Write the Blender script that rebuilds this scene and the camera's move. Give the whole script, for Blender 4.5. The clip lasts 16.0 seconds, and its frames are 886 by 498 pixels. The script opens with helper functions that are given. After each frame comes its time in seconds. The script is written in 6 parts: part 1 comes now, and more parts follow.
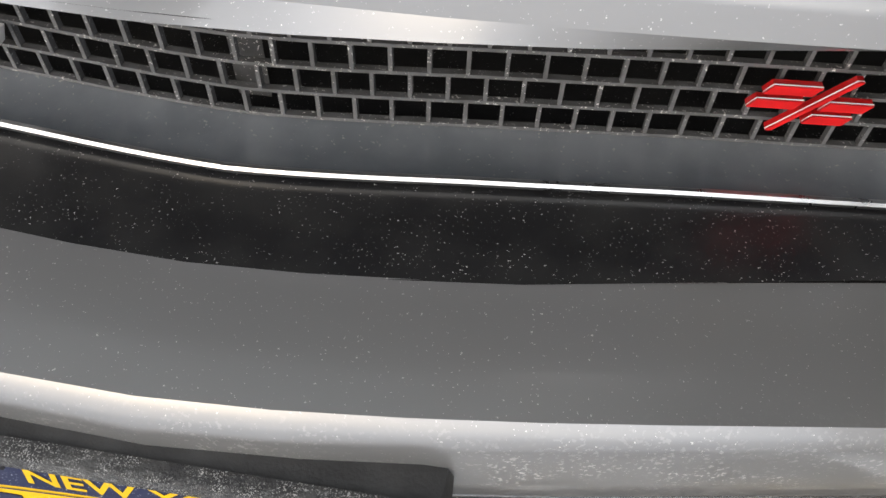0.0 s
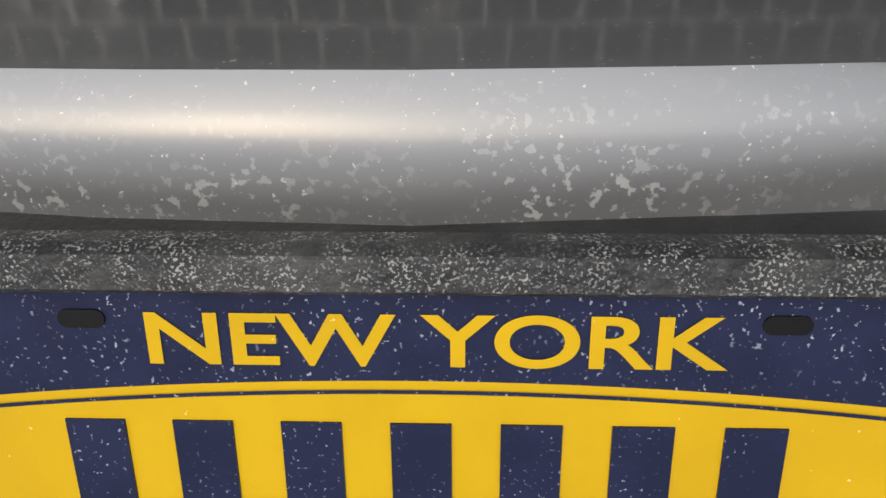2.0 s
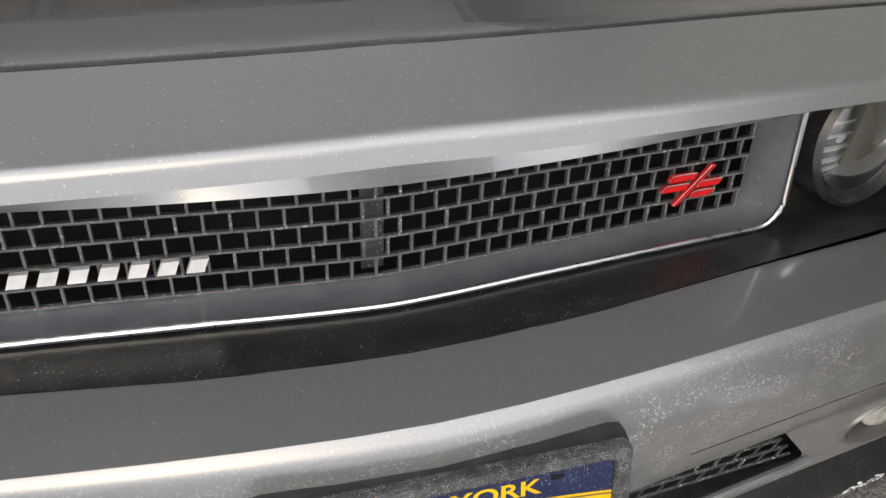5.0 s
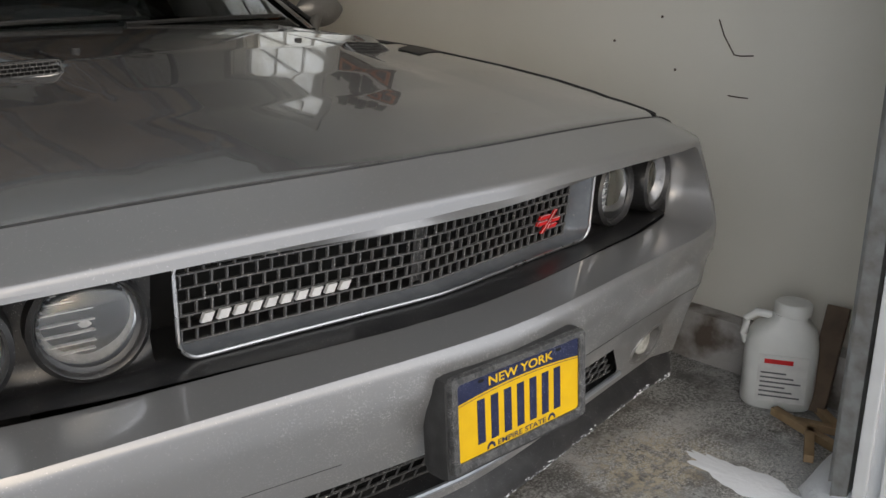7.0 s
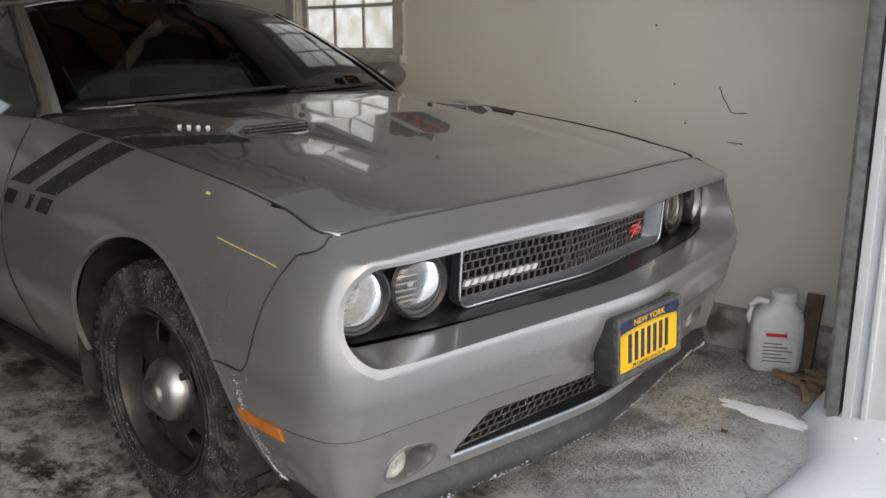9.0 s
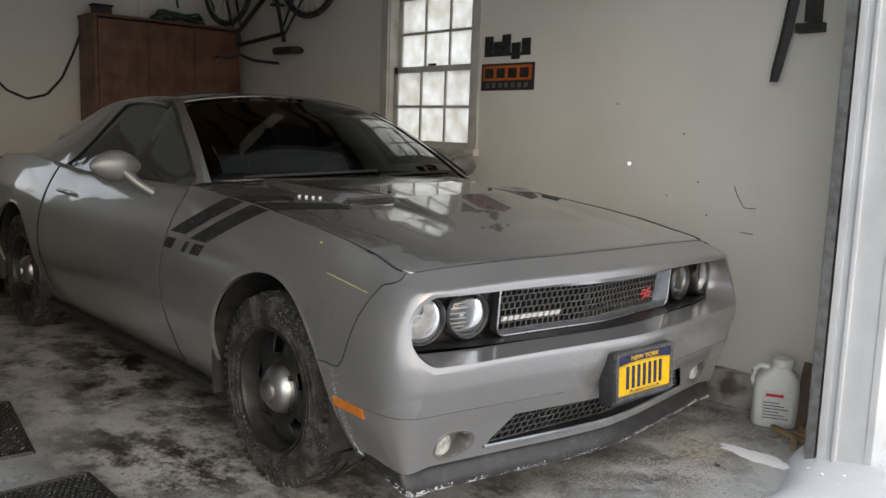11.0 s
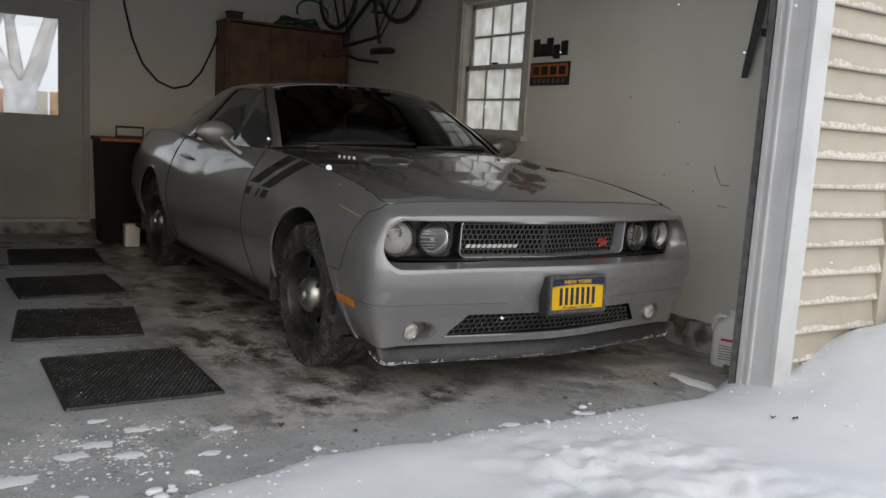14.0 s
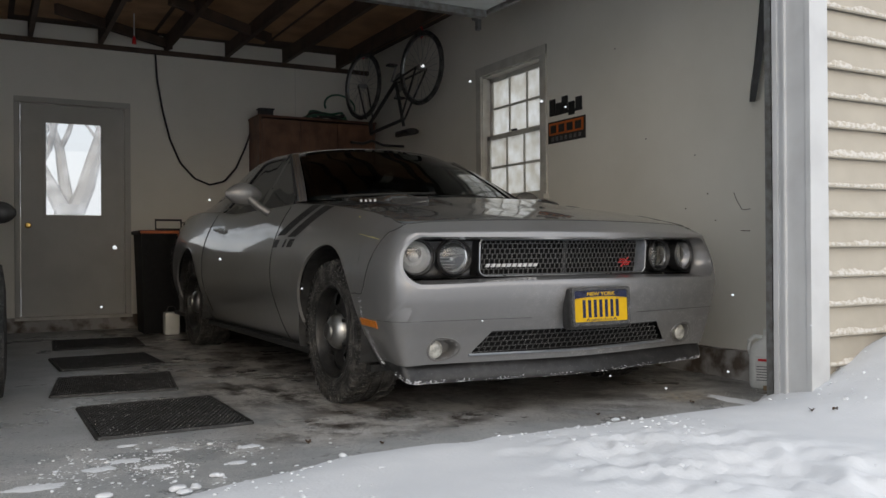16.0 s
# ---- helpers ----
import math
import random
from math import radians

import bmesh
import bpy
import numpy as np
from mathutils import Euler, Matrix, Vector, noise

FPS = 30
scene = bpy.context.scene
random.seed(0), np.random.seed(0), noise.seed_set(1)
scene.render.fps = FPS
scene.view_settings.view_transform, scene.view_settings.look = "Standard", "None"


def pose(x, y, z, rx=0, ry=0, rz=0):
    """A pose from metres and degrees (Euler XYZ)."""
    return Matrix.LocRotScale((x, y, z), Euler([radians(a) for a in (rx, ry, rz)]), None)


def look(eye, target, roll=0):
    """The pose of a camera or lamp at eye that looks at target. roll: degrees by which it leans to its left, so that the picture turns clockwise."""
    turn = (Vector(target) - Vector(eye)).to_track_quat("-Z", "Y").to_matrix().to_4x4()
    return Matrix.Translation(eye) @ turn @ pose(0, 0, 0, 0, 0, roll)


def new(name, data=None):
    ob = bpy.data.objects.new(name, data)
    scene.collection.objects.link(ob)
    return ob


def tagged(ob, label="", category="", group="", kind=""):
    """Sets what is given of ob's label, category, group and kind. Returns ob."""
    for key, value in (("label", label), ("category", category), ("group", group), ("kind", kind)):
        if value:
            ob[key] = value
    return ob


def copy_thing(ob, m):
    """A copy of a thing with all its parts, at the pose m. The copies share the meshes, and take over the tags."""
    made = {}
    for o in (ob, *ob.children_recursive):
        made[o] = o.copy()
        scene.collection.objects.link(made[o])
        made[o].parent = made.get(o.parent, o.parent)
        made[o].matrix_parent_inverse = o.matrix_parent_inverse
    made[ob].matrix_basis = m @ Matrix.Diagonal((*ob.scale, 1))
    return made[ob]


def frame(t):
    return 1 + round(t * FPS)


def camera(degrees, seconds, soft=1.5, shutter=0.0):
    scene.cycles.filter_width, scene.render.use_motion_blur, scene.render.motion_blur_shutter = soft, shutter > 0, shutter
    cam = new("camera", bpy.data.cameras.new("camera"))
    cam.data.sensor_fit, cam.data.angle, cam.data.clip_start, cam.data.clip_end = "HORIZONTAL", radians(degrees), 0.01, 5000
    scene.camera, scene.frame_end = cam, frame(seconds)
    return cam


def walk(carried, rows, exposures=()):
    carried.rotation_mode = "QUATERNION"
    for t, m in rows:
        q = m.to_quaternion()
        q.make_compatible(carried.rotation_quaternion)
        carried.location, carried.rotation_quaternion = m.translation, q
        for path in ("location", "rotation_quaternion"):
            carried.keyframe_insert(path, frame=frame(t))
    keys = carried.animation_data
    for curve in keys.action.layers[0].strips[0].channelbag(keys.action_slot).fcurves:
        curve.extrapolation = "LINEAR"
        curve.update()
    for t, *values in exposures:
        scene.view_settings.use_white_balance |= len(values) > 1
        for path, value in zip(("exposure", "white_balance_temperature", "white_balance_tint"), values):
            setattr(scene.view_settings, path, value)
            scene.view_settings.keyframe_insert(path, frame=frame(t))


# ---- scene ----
cam = camera(55.4, 16.0)

PATH = [
    (0, (0.1795, -0.2012, 0.995), (0.0592, 1.1581, -0.467), 4.0),
    (0.5, (0.127, -0.2313, 0.861), (0.1493, 1.3316, -0.387), 6.8),
    (1, (0.0704, -0.2073, 0.76), (0.0221, 1.4398, -0.373), 2.5),
    (1.5, (0.0377, -0.1907, 0.698), (-0.0403, 1.5849, -0.219), 0.2),
    (2, (0.0167, -0.1913, 0.653), (-0.0566, 1.6282, -0.176), -0.7),
    (2.5, (0.0274, -0.2075, 0.641), (-0.0608, 1.6183, -0.171), -1.5),
    (3, (0.0296, -0.2496, 0.655), (-0.0056, 1.5723, -0.168), -1.2),
    (3.5, (0.0207, -0.3044, 0.707), (0.0555, 1.5193, -0.114), -1.2),
    (4, (-0.0142, -0.3558, 0.772), (0.138, 1.4328, -0.109), -1.1),
    (4.5, (-0.0611, -0.408, 0.905), (0.2286, 1.3502, -0.005), -1.0),
    (5, (-0.1468, -0.5005, 1.042), (0.3462, 1.2121, 0.133), -0.3),
    (5.2, (-0.1975, -0.5406, 1.093), (0.3622, 1.1549, 0.192), -0.7),
    (7.3, (-1.111, -0.888, 1.14), (0.22, 0.495, 0.582), -0.9),
    (7.5, (-1.221, -0.872, 1.143), (0.135, 0.489, 0.586), -1.4),
    (8, (-1.448, -0.873, 1.175), (-0.062, 0.463, 0.633), -1.5),
    (8.5, (-1.678, -0.955, 1.188), (-0.254, 0.352, 0.673), -0.4),
    (9, (-1.893, -1.051, 1.239), (-0.483, 0.284, 0.76), -0.2),
    (9.5, (-2.107, -1.151, 1.238), (-0.7, 0.206, 0.815), 0.3),
    (10, (-2.265, -1.272, 1.259), (-0.872, 0.12, 0.909), 1.1),
    (10.2, (-2.287, -1.332, 1.26), (-0.92, 0.089, 0.929), 1.2),
    (12.3, (-2.458, -2.236, 1.275), (-1.238, -0.668, 1.042), 4.1),
    (12.5, (-2.426, -2.324, 1.256), (-1.249, -0.725, 1.01), 4.3),
    (13, (-2.366, -2.486, 1.24), (-1.275, -0.833, 0.963), 4.1),
    (13.5, (-2.378, -2.637, 1.206), (-1.31, -0.97, 0.924), 4.1),
    (14, (-2.444, -2.812, 1.153), (-1.404, -1.126, 0.88), 3.5),
    (14.5, (-2.431, -2.888, 0.968), (-1.422, -1.177, 0.738), 2.6),
    (15, (-2.392, -2.933, 0.78), (-1.405, -1.198, 0.658), 1.1),
    (15.5, (-2.384, -2.935, 0.729), (-1.428, -1.179, 0.702), 0.1),
    (16, (-2.382, -2.943, 0.732), (-1.429, -1.184, 0.736), -0.4),
]
walk(cam, [(t, look(e, g, r)) for t, e, g, r in PATH], [(0, 0.95), (0.5, 1.12), (1.3, 0.7), (2, 0.4), (2.75, 0.45), (3.5, 0.45), (4.5, 0.76), (5, 0.83), (7.5, 0.4), (8.5, 0.6), (9.5, 0.75), (10.2, 0.78), (12.5, 0.3), (14, 0.03), (15, -0.06), (16, 0.02)])

# ---- light ----
world = bpy.data.worlds.new("sky")
scene.world = world
world.use_nodes = True
wn = world.node_tree
sky = wn.nodes.new("ShaderNodeTexSky")
sky.sky_type, sky.sun_disc = "NISHITA", False
sky.sun_elevation, sky.sun_rotation = radians(20), radians(200)
sky.air_density, sky.dust_density, sky.ozone_density = 1.0, 6.0, 1.0
tone = wn.nodes.new("ShaderNodeMixRGB")
tone.inputs[0].default_value = 0.75
tone.inputs[2].default_value = (9.0, 9.3, 9.8, 1)
wn.links.new(sky.outputs[0], tone.inputs[1])
wn.links.new(tone.outputs[0], wn.nodes["Background"].inputs[0])
wn.nodes["Background"].inputs[1].default_value = 0.15
sun = new("sun", bpy.data.lights.new("sun", "SUN"))
sun.data.energy, sun.data.angle, sun.data.color = 0.5, radians(100), (1.0, 0.99, 0.975)
sun.matrix_world = look((-2.0, -6, 2.4), (0, 0, 0))


# ---- materials ----
def material(name, colour, rough=0.5, metal=0.0, second=None, scale=8.0, spread=(0.4, 0.65), bump=0.0, bump_scale=60.0,
             speck=None, speck_scale=120.0, speck_at=0.68, coat=0.0, rough2=None, low=None, coat_rough=0.03):
    """Procedural surface: two mixed colours, fine relief, optional specks of salt or dust."""
    m = bpy.data.materials.new(name)
    m.use_nodes = True
    n, l = m.node_tree.nodes, m.node_tree.links
    b = n["Principled BSDF"]
    b.inputs["Roughness"].default_value, b.inputs["Metallic"].default_value = rough, metal
    b.inputs["Coat Weight"].default_value, b.inputs["Coat Roughness"].default_value = coat, coat_rough
    place = n.new("ShaderNodeTexCoord").outputs["Object"]
    out = None
    rgb = n.new("ShaderNodeRGB")
    rgb.outputs[0].default_value = (*colour, 1)
    out = rgb.outputs[0]

    def noise_of(sc, detail=4.0):
        t = n.new("ShaderNodeTexNoise")
        t.inputs["Scale"].default_value, t.inputs["Detail"].default_value = sc, detail
        l.new(place, t.inputs["Vector"])
        return t.outputs["Fac"]

    def ramp_of(src, a, c):
        r = n.new("ShaderNodeMapRange")
        r.inputs[1].default_value, r.inputs[2].default_value = a, c
        l.new(src, r.inputs[0])
        return r.outputs[0]

    def mixed(fac, a, col):
        x = n.new("ShaderNodeMixRGB")
        l.new(fac, x.inputs[0])
        l.new(a, x.inputs[1])
        x.inputs[2].default_value = (*col, 1)
        return x.outputs[0]

    if second:
        out = mixed(ramp_of(noise_of(scale, 7.0), *spread), out, second)
    if speck:
        big = ramp_of(noise_of(speck_scale * 0.08, 2.0), 0.35, 0.62)
        dots = ramp_of(noise_of(speck_scale, 3.0), speck_at, speck_at + 0.04)
        both = n.new("ShaderNodeMath")
        both.operation = "MULTIPLY"
        l.new(big, both.inputs[0])
        l.new(dots, both.inputs[1])
        if low:
            # Thrown-up salt keeps below a height.
            sep = n.new("ShaderNodeSeparateXYZ")
            l.new(place, sep.inputs[0])
            side = ramp_of(sep.outputs["X"], *(low[2:] or (-9, -8)))
            height = ramp_of(sep.outputs["Z"], *low[:2])
            patch = n.new("ShaderNodeMath")
            patch.operation = "MULTIPLY"
            l.new(side, patch.inputs[0])
            l.new(height, patch.inputs[1])
            under = patch.outputs[0]
            lace = n.new("ShaderNodeMath")
            lace.operation = "MULTIPLY"
            l.new(both.outputs[0], lace.inputs[0])
            l.new(under, lace.inputs[1])
            # Fine ice specks lie all over.
            fleck = n.new("ShaderNodeMath")
            fleck.operation = "MAXIMUM"
            l.new(lace.outputs[0], fleck.inputs[0])
            l.new(ramp_of(noise_of(speck_scale * 1.7, 2.0), 0.695, 0.735), fleck.inputs[1])
            both = fleck
        out = mixed(both.outputs[0], out, speck)
        rr = n.new("ShaderNodeMapRange")
        rr.inputs[3].default_value, rr.inputs[4].default_value = rough, 0.85
        l.new(both.outputs[0], rr.inputs[0])
        l.new(rr.outputs[0], b.inputs["Roughness"])
    elif rough2 is not None:
        rr = n.new("ShaderNodeMapRange")
        rr.inputs[1].default_value, rr.inputs[2].default_value = 0.35, 0.65
        rr.inputs[3].default_value, rr.inputs[4].default_value = rough, rough2
        l.new(noise_of(scale * 1.7, 5.0), rr.inputs[0])
        l.new(rr.outputs[0], b.inputs["Roughness"])
    l.new(out, b.inputs["Base Color"])
    if bump:
        k = n.new("ShaderNodeBump")
        k.inputs["Strength"].default_value, k.inputs["Distance"].default_value = bump, 0.01
        l.new(noise_of(bump_scale, 6.0), k.inputs["Height"])
        l.new(k.outputs[0], b.inputs["Normal"])
    return m


def glass(name, tint, rough=0.02):
    m = bpy.data.materials.new(name)
    m.use_nodes = True
    b = m.node_tree.nodes["Principled BSDF"]
    b.inputs["Base Color"].default_value = (*tint, 1)
    b.inputs["Transmission Weight"].default_value, b.inputs["Roughness"].default_value, b.inputs["IOR"].default_value = 1.0, rough, 1.45
    return m


def frosted(name):
    """Dirty frosted glass that passes daylight scattered."""
    m = bpy.data.materials.new(name)
    m.use_nodes = True
    n, l = m.node_tree.nodes, m.node_tree.links
    b = n["Principled BSDF"]
    b.inputs["Roughness"].default_value = 0.25
    t = n.new("ShaderNodeTexNoise")
    t.inputs["Scale"].default_value, t.inputs["Detail"].default_value = 9.0, 5.0
    l.new(n.new("ShaderNodeTexCoord").outputs["Object"], t.inputs["Vector"])
    c = n.new("ShaderNodeMapRange")
    c.inputs[1].default_value, c.inputs[2].default_value = 0.3, 0.7
    l.new(t.outputs["Fac"], c.inputs[0])
    x = n.new("ShaderNodeMixRGB")
    x.inputs[1].default_value, x.inputs[2].default_value = (0.95, 0.95, 0.93, 1), (0.72, 0.69, 0.62, 1)
    l.new(c.outputs[0], x.inputs[0])
    l.new(x.outputs[0], b.inputs["Base Color"])
    tr = n.new("ShaderNodeBsdfTranslucent")
    l.new(x.outputs[0], tr.inputs[0])
    mx = n.new("ShaderNodeMixShader")
    mx.inputs[0].default_value = 0.88
    l.new(b.outputs[0], mx.inputs[1])
    l.new(tr.outputs[0], mx.inputs[2])
    l.new(mx.outputs[0], n["Material Output"].inputs[0])
    return m


SALT = (0.62, 0.61, 0.59)
PAINT = material("grey_metallic_paint", (0.26, 0.26, 0.265), 0.22, 0.68, (0.28, 0.275, 0.272), 3, (0.35, 0.7), speck=SALT, speck_scale=430, speck_at=0.675, coat=1.0)
# Grime on the mirrors; in the fog pockets its dark stands for shade.
PAINT_DULL = material("grimy_and_shaded_grey_paint", (0.15, 0.148, 0.145), 0.42, 0.45, (0.19, 0.185, 0.18), 14, (0.4, 0.7), speck=SALT, speck_scale=420, speck_at=0.68, coat=0.35)
PAINT_FRONT = material("salt_marked_grey_paint", (0.235, 0.235, 0.24), 0.33, 0.55, (0.255, 0.25, 0.247), 3, (0.35, 0.7), speck=SALT, speck_scale=320, speck_at=0.578, coat=0.9, low=(0.605, 0.55, -0.55, 0.05), coat_rough=0.07)
PAINT_SIDE = material("road_salt_dulled_paint", (0.235, 0.233, 0.232), 0.30, 0.54, (0.26, 0.255, 0.25), 3, (0.35, 0.7), speck=(0.46, 0.45, 0.43), speck_scale=300, speck_at=0.553, coat=0.9, low=(0.82, 0.60))
# The bin's own black; elsewhere the painted darkness of hollows and slots.
VOID = material("black_plastic_and_hollow_dark", (0.003, 0.003, 0.003), 0.6, 0, (0.006, 0.006, 0.006), 25)
CHIN = material("dusty_black_spoiler", (0.016, 0.016, 0.017), 0.42, 0, (0.036, 0.036, 0.036), 20, (0.45, 0.75), speck=SALT, speck_scale=600, speck_at=0.68)
GLOSS_BLACK = material("gloss_black_plastic", (0.012, 0.012, 0.013), 0.34, 0, (0.02, 0.02, 0.02), 30, speck=SALT, speck_scale=560, speck_at=0.668)
BLACK = material("matt_black_plastic", (0.014, 0.014, 0.014), 0.55, 0, (0.03, 0.03, 0.03), 25, bump=0.15, bump_scale=300)
BLACK_SALT = material("salt_crusted_black_plastic", (0.014, 0.014, 0.015), 0.5, 0, (0.045, 0.045, 0.044), 40, (0.45, 0.7), bump=0.3, bump_scale=250, speck=(0.30, 0.30, 0.29), speck_scale=1100, speck_at=0.56)
MESH = material("grille_mesh_plastic", (0.115, 0.115, 0.118), 0.45, 0.1, (0.08, 0.08, 0.08), 60, speck=SALT, speck_scale=400, speck_at=0.62)
MESH_DARK = material("dark_intake_plastic", (0.055, 0.055, 0.056), 0.5, 0.1, (0.03, 0.03, 0.03), 60, speck=SALT, speck_scale=400, speck_at=0.62)
SATIN = material("satin_chrome", (0.31, 0.33, 0.355), 0.28, 0.65, (0.25, 0.27, 0.295), 25, speck=SALT, speck_scale=260, speck_at=0.66)
CHROME = material("bright_chrome", (0.55, 0.55, 0.55), 0.26, 1.0, (0.58, 0.58, 0.58), 30, rough2=0.38)
RUBBER = material("dirty_tyre_rubber", (0.014, 0.0135, 0.013), 0.7, 0, (0.075, 0.071, 0.065), 16, (0.47, 0.66), bump=0.6, bump_scale=110, speck=(0.26, 0.255, 0.24), speck_scale=160, speck_at=0.60)
STEEL_BLACK = material("black_steel_wheel", (0.015, 0.015, 0.015), 0.42, 0.1, (0.045, 0.043, 0.04), 18, (0.48, 0.75), bump=0.1, bump_scale=200)
HUBCAP = material("dull_chrome_cap", (0.46, 0.46, 0.45), 0.30, 1.0, (0.30, 0.29, 0.28), 14, rough2=0.5)
AMBER = material("amber_lens", (0.56, 0.17, 0.008), 0.3, 0, (0.44, 0.125, 0.006), 40, speck=SALT, speck_scale=300, speck_at=0.66)
TINT = glass("tinted_glass", (0.30, 0.34, 0.34))
DARKGLASS = material("dark_tinted_glass", (0.012, 0.014, 0.015), 0.03, 0, (0.02, 0.022, 0.022), 4)
LENS = glass("clear_lens", (0.96, 0.97, 0.97))
HAZED = glass("hazed_clear_glass", (0.74, 0.75, 0.75))
FOG = material("frosted_fog_lens", (0.52, 0.52, 0.48), 0.25, 0.1, (0.25, 0.25, 0.23), 40)
YELLOW = material("plate_yellow", (0.57, 0.355, 0.002), 0.5, 0, (0.52, 0.32, 0.002), 20, speck=(0.85, 0.65, 0.3), speck_scale=330, speck_at=0.72)
NAVY = material("plate_navy", (0.008, 0.011, 0.038), 0.42, 0, (0.012, 0.016, 0.050), 60, speck=(0.35, 0.37, 0.42), speck_scale=700, speck_at=0.64)
RED = material("red_badge", (0.62, 0.012, 0.014), 0.3, 0, (0.5, 0.01, 0.012), 60)
DECAL = material("black_stripe_vinyl", (0.012, 0.012, 0.013), 0.5, 0, (0.028, 0.028, 0.028), 18, speck=SALT, speck_scale=90, speck_at=0.68)
SILVER = material("silver_letter", (0.78, 0.78, 0.78), 0.3, 0.3, (0.68, 0.68, 0.68), 60)
REFLECTOR = material("lamp_reflector", (0.60, 0.60, 0.60), 0.35, 0.25, (0.46, 0.46, 0.46), 110, rough2=0.55)
TAPE = material("yellow_scuff", (0.66, 0.58, 0.16), 0.6, 0, (0.8, 0.7, 0.3), 80)
CABIN = material("dark_cabin_cloth", (0.02, 0.02, 0.021), 0.8, 0, (0.035, 0.035, 0.036), 30)
for m in (PAINT, PAINT_SIDE):
    m.node_tree.nodes["Principled BSDF"].inputs["Coat IOR"].default_value = 1.8
DARKGLASS.node_tree.nodes["Principled BSDF"].inputs["IOR"].default_value = 2.1
for m in (YELLOW, NAVY, DECAL, VOID):
    m.node_tree.nodes["Principled BSDF"].inputs["Specular IOR Level"].default_value = 0.22
WALLPAINT = material("cream_wall_paint", (0.75, 0.72, 0.645), 0.6, 0, (0.67, 0.64, 0.565), 1.6, (0.35, 0.75), bump=0.05, bump_scale=90)
CONCRETE = material("rough_concrete_curb", (0.36, 0.34, 0.32), 0.9, 0, (0.11, 0.085, 0.065), 7, (0.45, 0.62), bump=0.8, bump_scale=40)
DOORPAINT = material("pale_door_paint", (0.44, 0.425, 0.385), 0.5, 0, (0.39, 0.375, 0.335), 2.5)
WHITE = material("white_trim_paint", (0.55, 0.565, 0.575), 0.45, 0, (0.49, 0.50, 0.51), 5)
FROSTING = material("thin_frost_on_siding", (0.62, 0.60, 0.56), 0.8, 0, (0.47, 0.43, 0.36), 55, (0.42, 0.60), bump=0.3, bump_scale=200)
TRIMGREY = material("off_white_window_wood", (0.55, 0.53, 0.48), 0.5, 0, (0.45, 0.43, 0.38), 8)
SIDING = material("tan_vinyl_siding", (0.42, 0.385, 0.32), 0.5, 0, (0.385, 0.35, 0.29), 6, bump=0.06, bump_scale=120)
SNOW = material("fresh_snow", (0.73, 0.75, 0.78), 0.7, 0, (0.68, 0.705, 0.74), 3, bump=0.22, bump_scale=70)
WOOD = material("dark_brown_wood", (0.17, 0.080, 0.043), 0.5, 0, (0.085, 0.035, 0.018), 6, bump=0.1, bump_scale=60)
DECK = material("brown_roof_boards", (0.44, 0.26, 0.14), 0.8, 0, (0.26, 0.15, 0.08), 3, bump=0.2, bump_scale=30)
JOIST = material("old_dark_joist_wood", (0.085, 0.056, 0.038), 0.85, 0, (0.055, 0.038, 0.027), 6, bump=0.2, bump_scale=40)
MAT = material("black_rubber_mat", (0.012, 0.012, 0.012), 0.6, 0, (0.03, 0.03, 0.03), 10, (0.45, 0.7), speck=SALT, speck_scale=150, speck_at=0.64)
STEELTRACK = material("galvanised_track", (0.33, 0.34, 0.34), 0.45, 0.8, (0.22, 0.21, 0.20), 20, bump=0.1, bump_scale=90)
GARAGEDOOR = material("pale_garage_door", (0.74, 0.78, 0.78), 0.45, 0, (0.68, 0.72, 0.72), 4)
PLASTIC = material("translucent_white_jug", (0.70, 0.70, 0.67), 0.4, 0, (0.62, 0.62, 0.59), 10)
LABEL = material("printed_label", (0.66, 0.65, 0.62), 0.5, 0, (0.58, 0.57, 0.55), 30)
CABLE = material("black_cable", (0.02, 0.018, 0.016), 0.6, 0, (0.035, 0.03, 0.03), 40)
ORANGE = material("orange_sign_paint", (0.50, 0.12, 0.02), 0.5, 0, (0.42, 0.10, 0.02), 20)
FROST = frosted("frosted_window_glass")
BLUECAR = material("dark_blue_car_paint", (0.012, 0.016, 0.03), 0.25, 0.4, (0.016, 0.02, 0.035), 6, coat=0.8)
BARK = material("snowy_bark", (0.42, 0.42, 0.42), 0.9, 0, (0.66, 0.66, 0.67), 4)
GREEN = material("green_hose", (0.03, 0.12, 0.07), 0.5, 0, (0.02, 0.09, 0.05), 20)


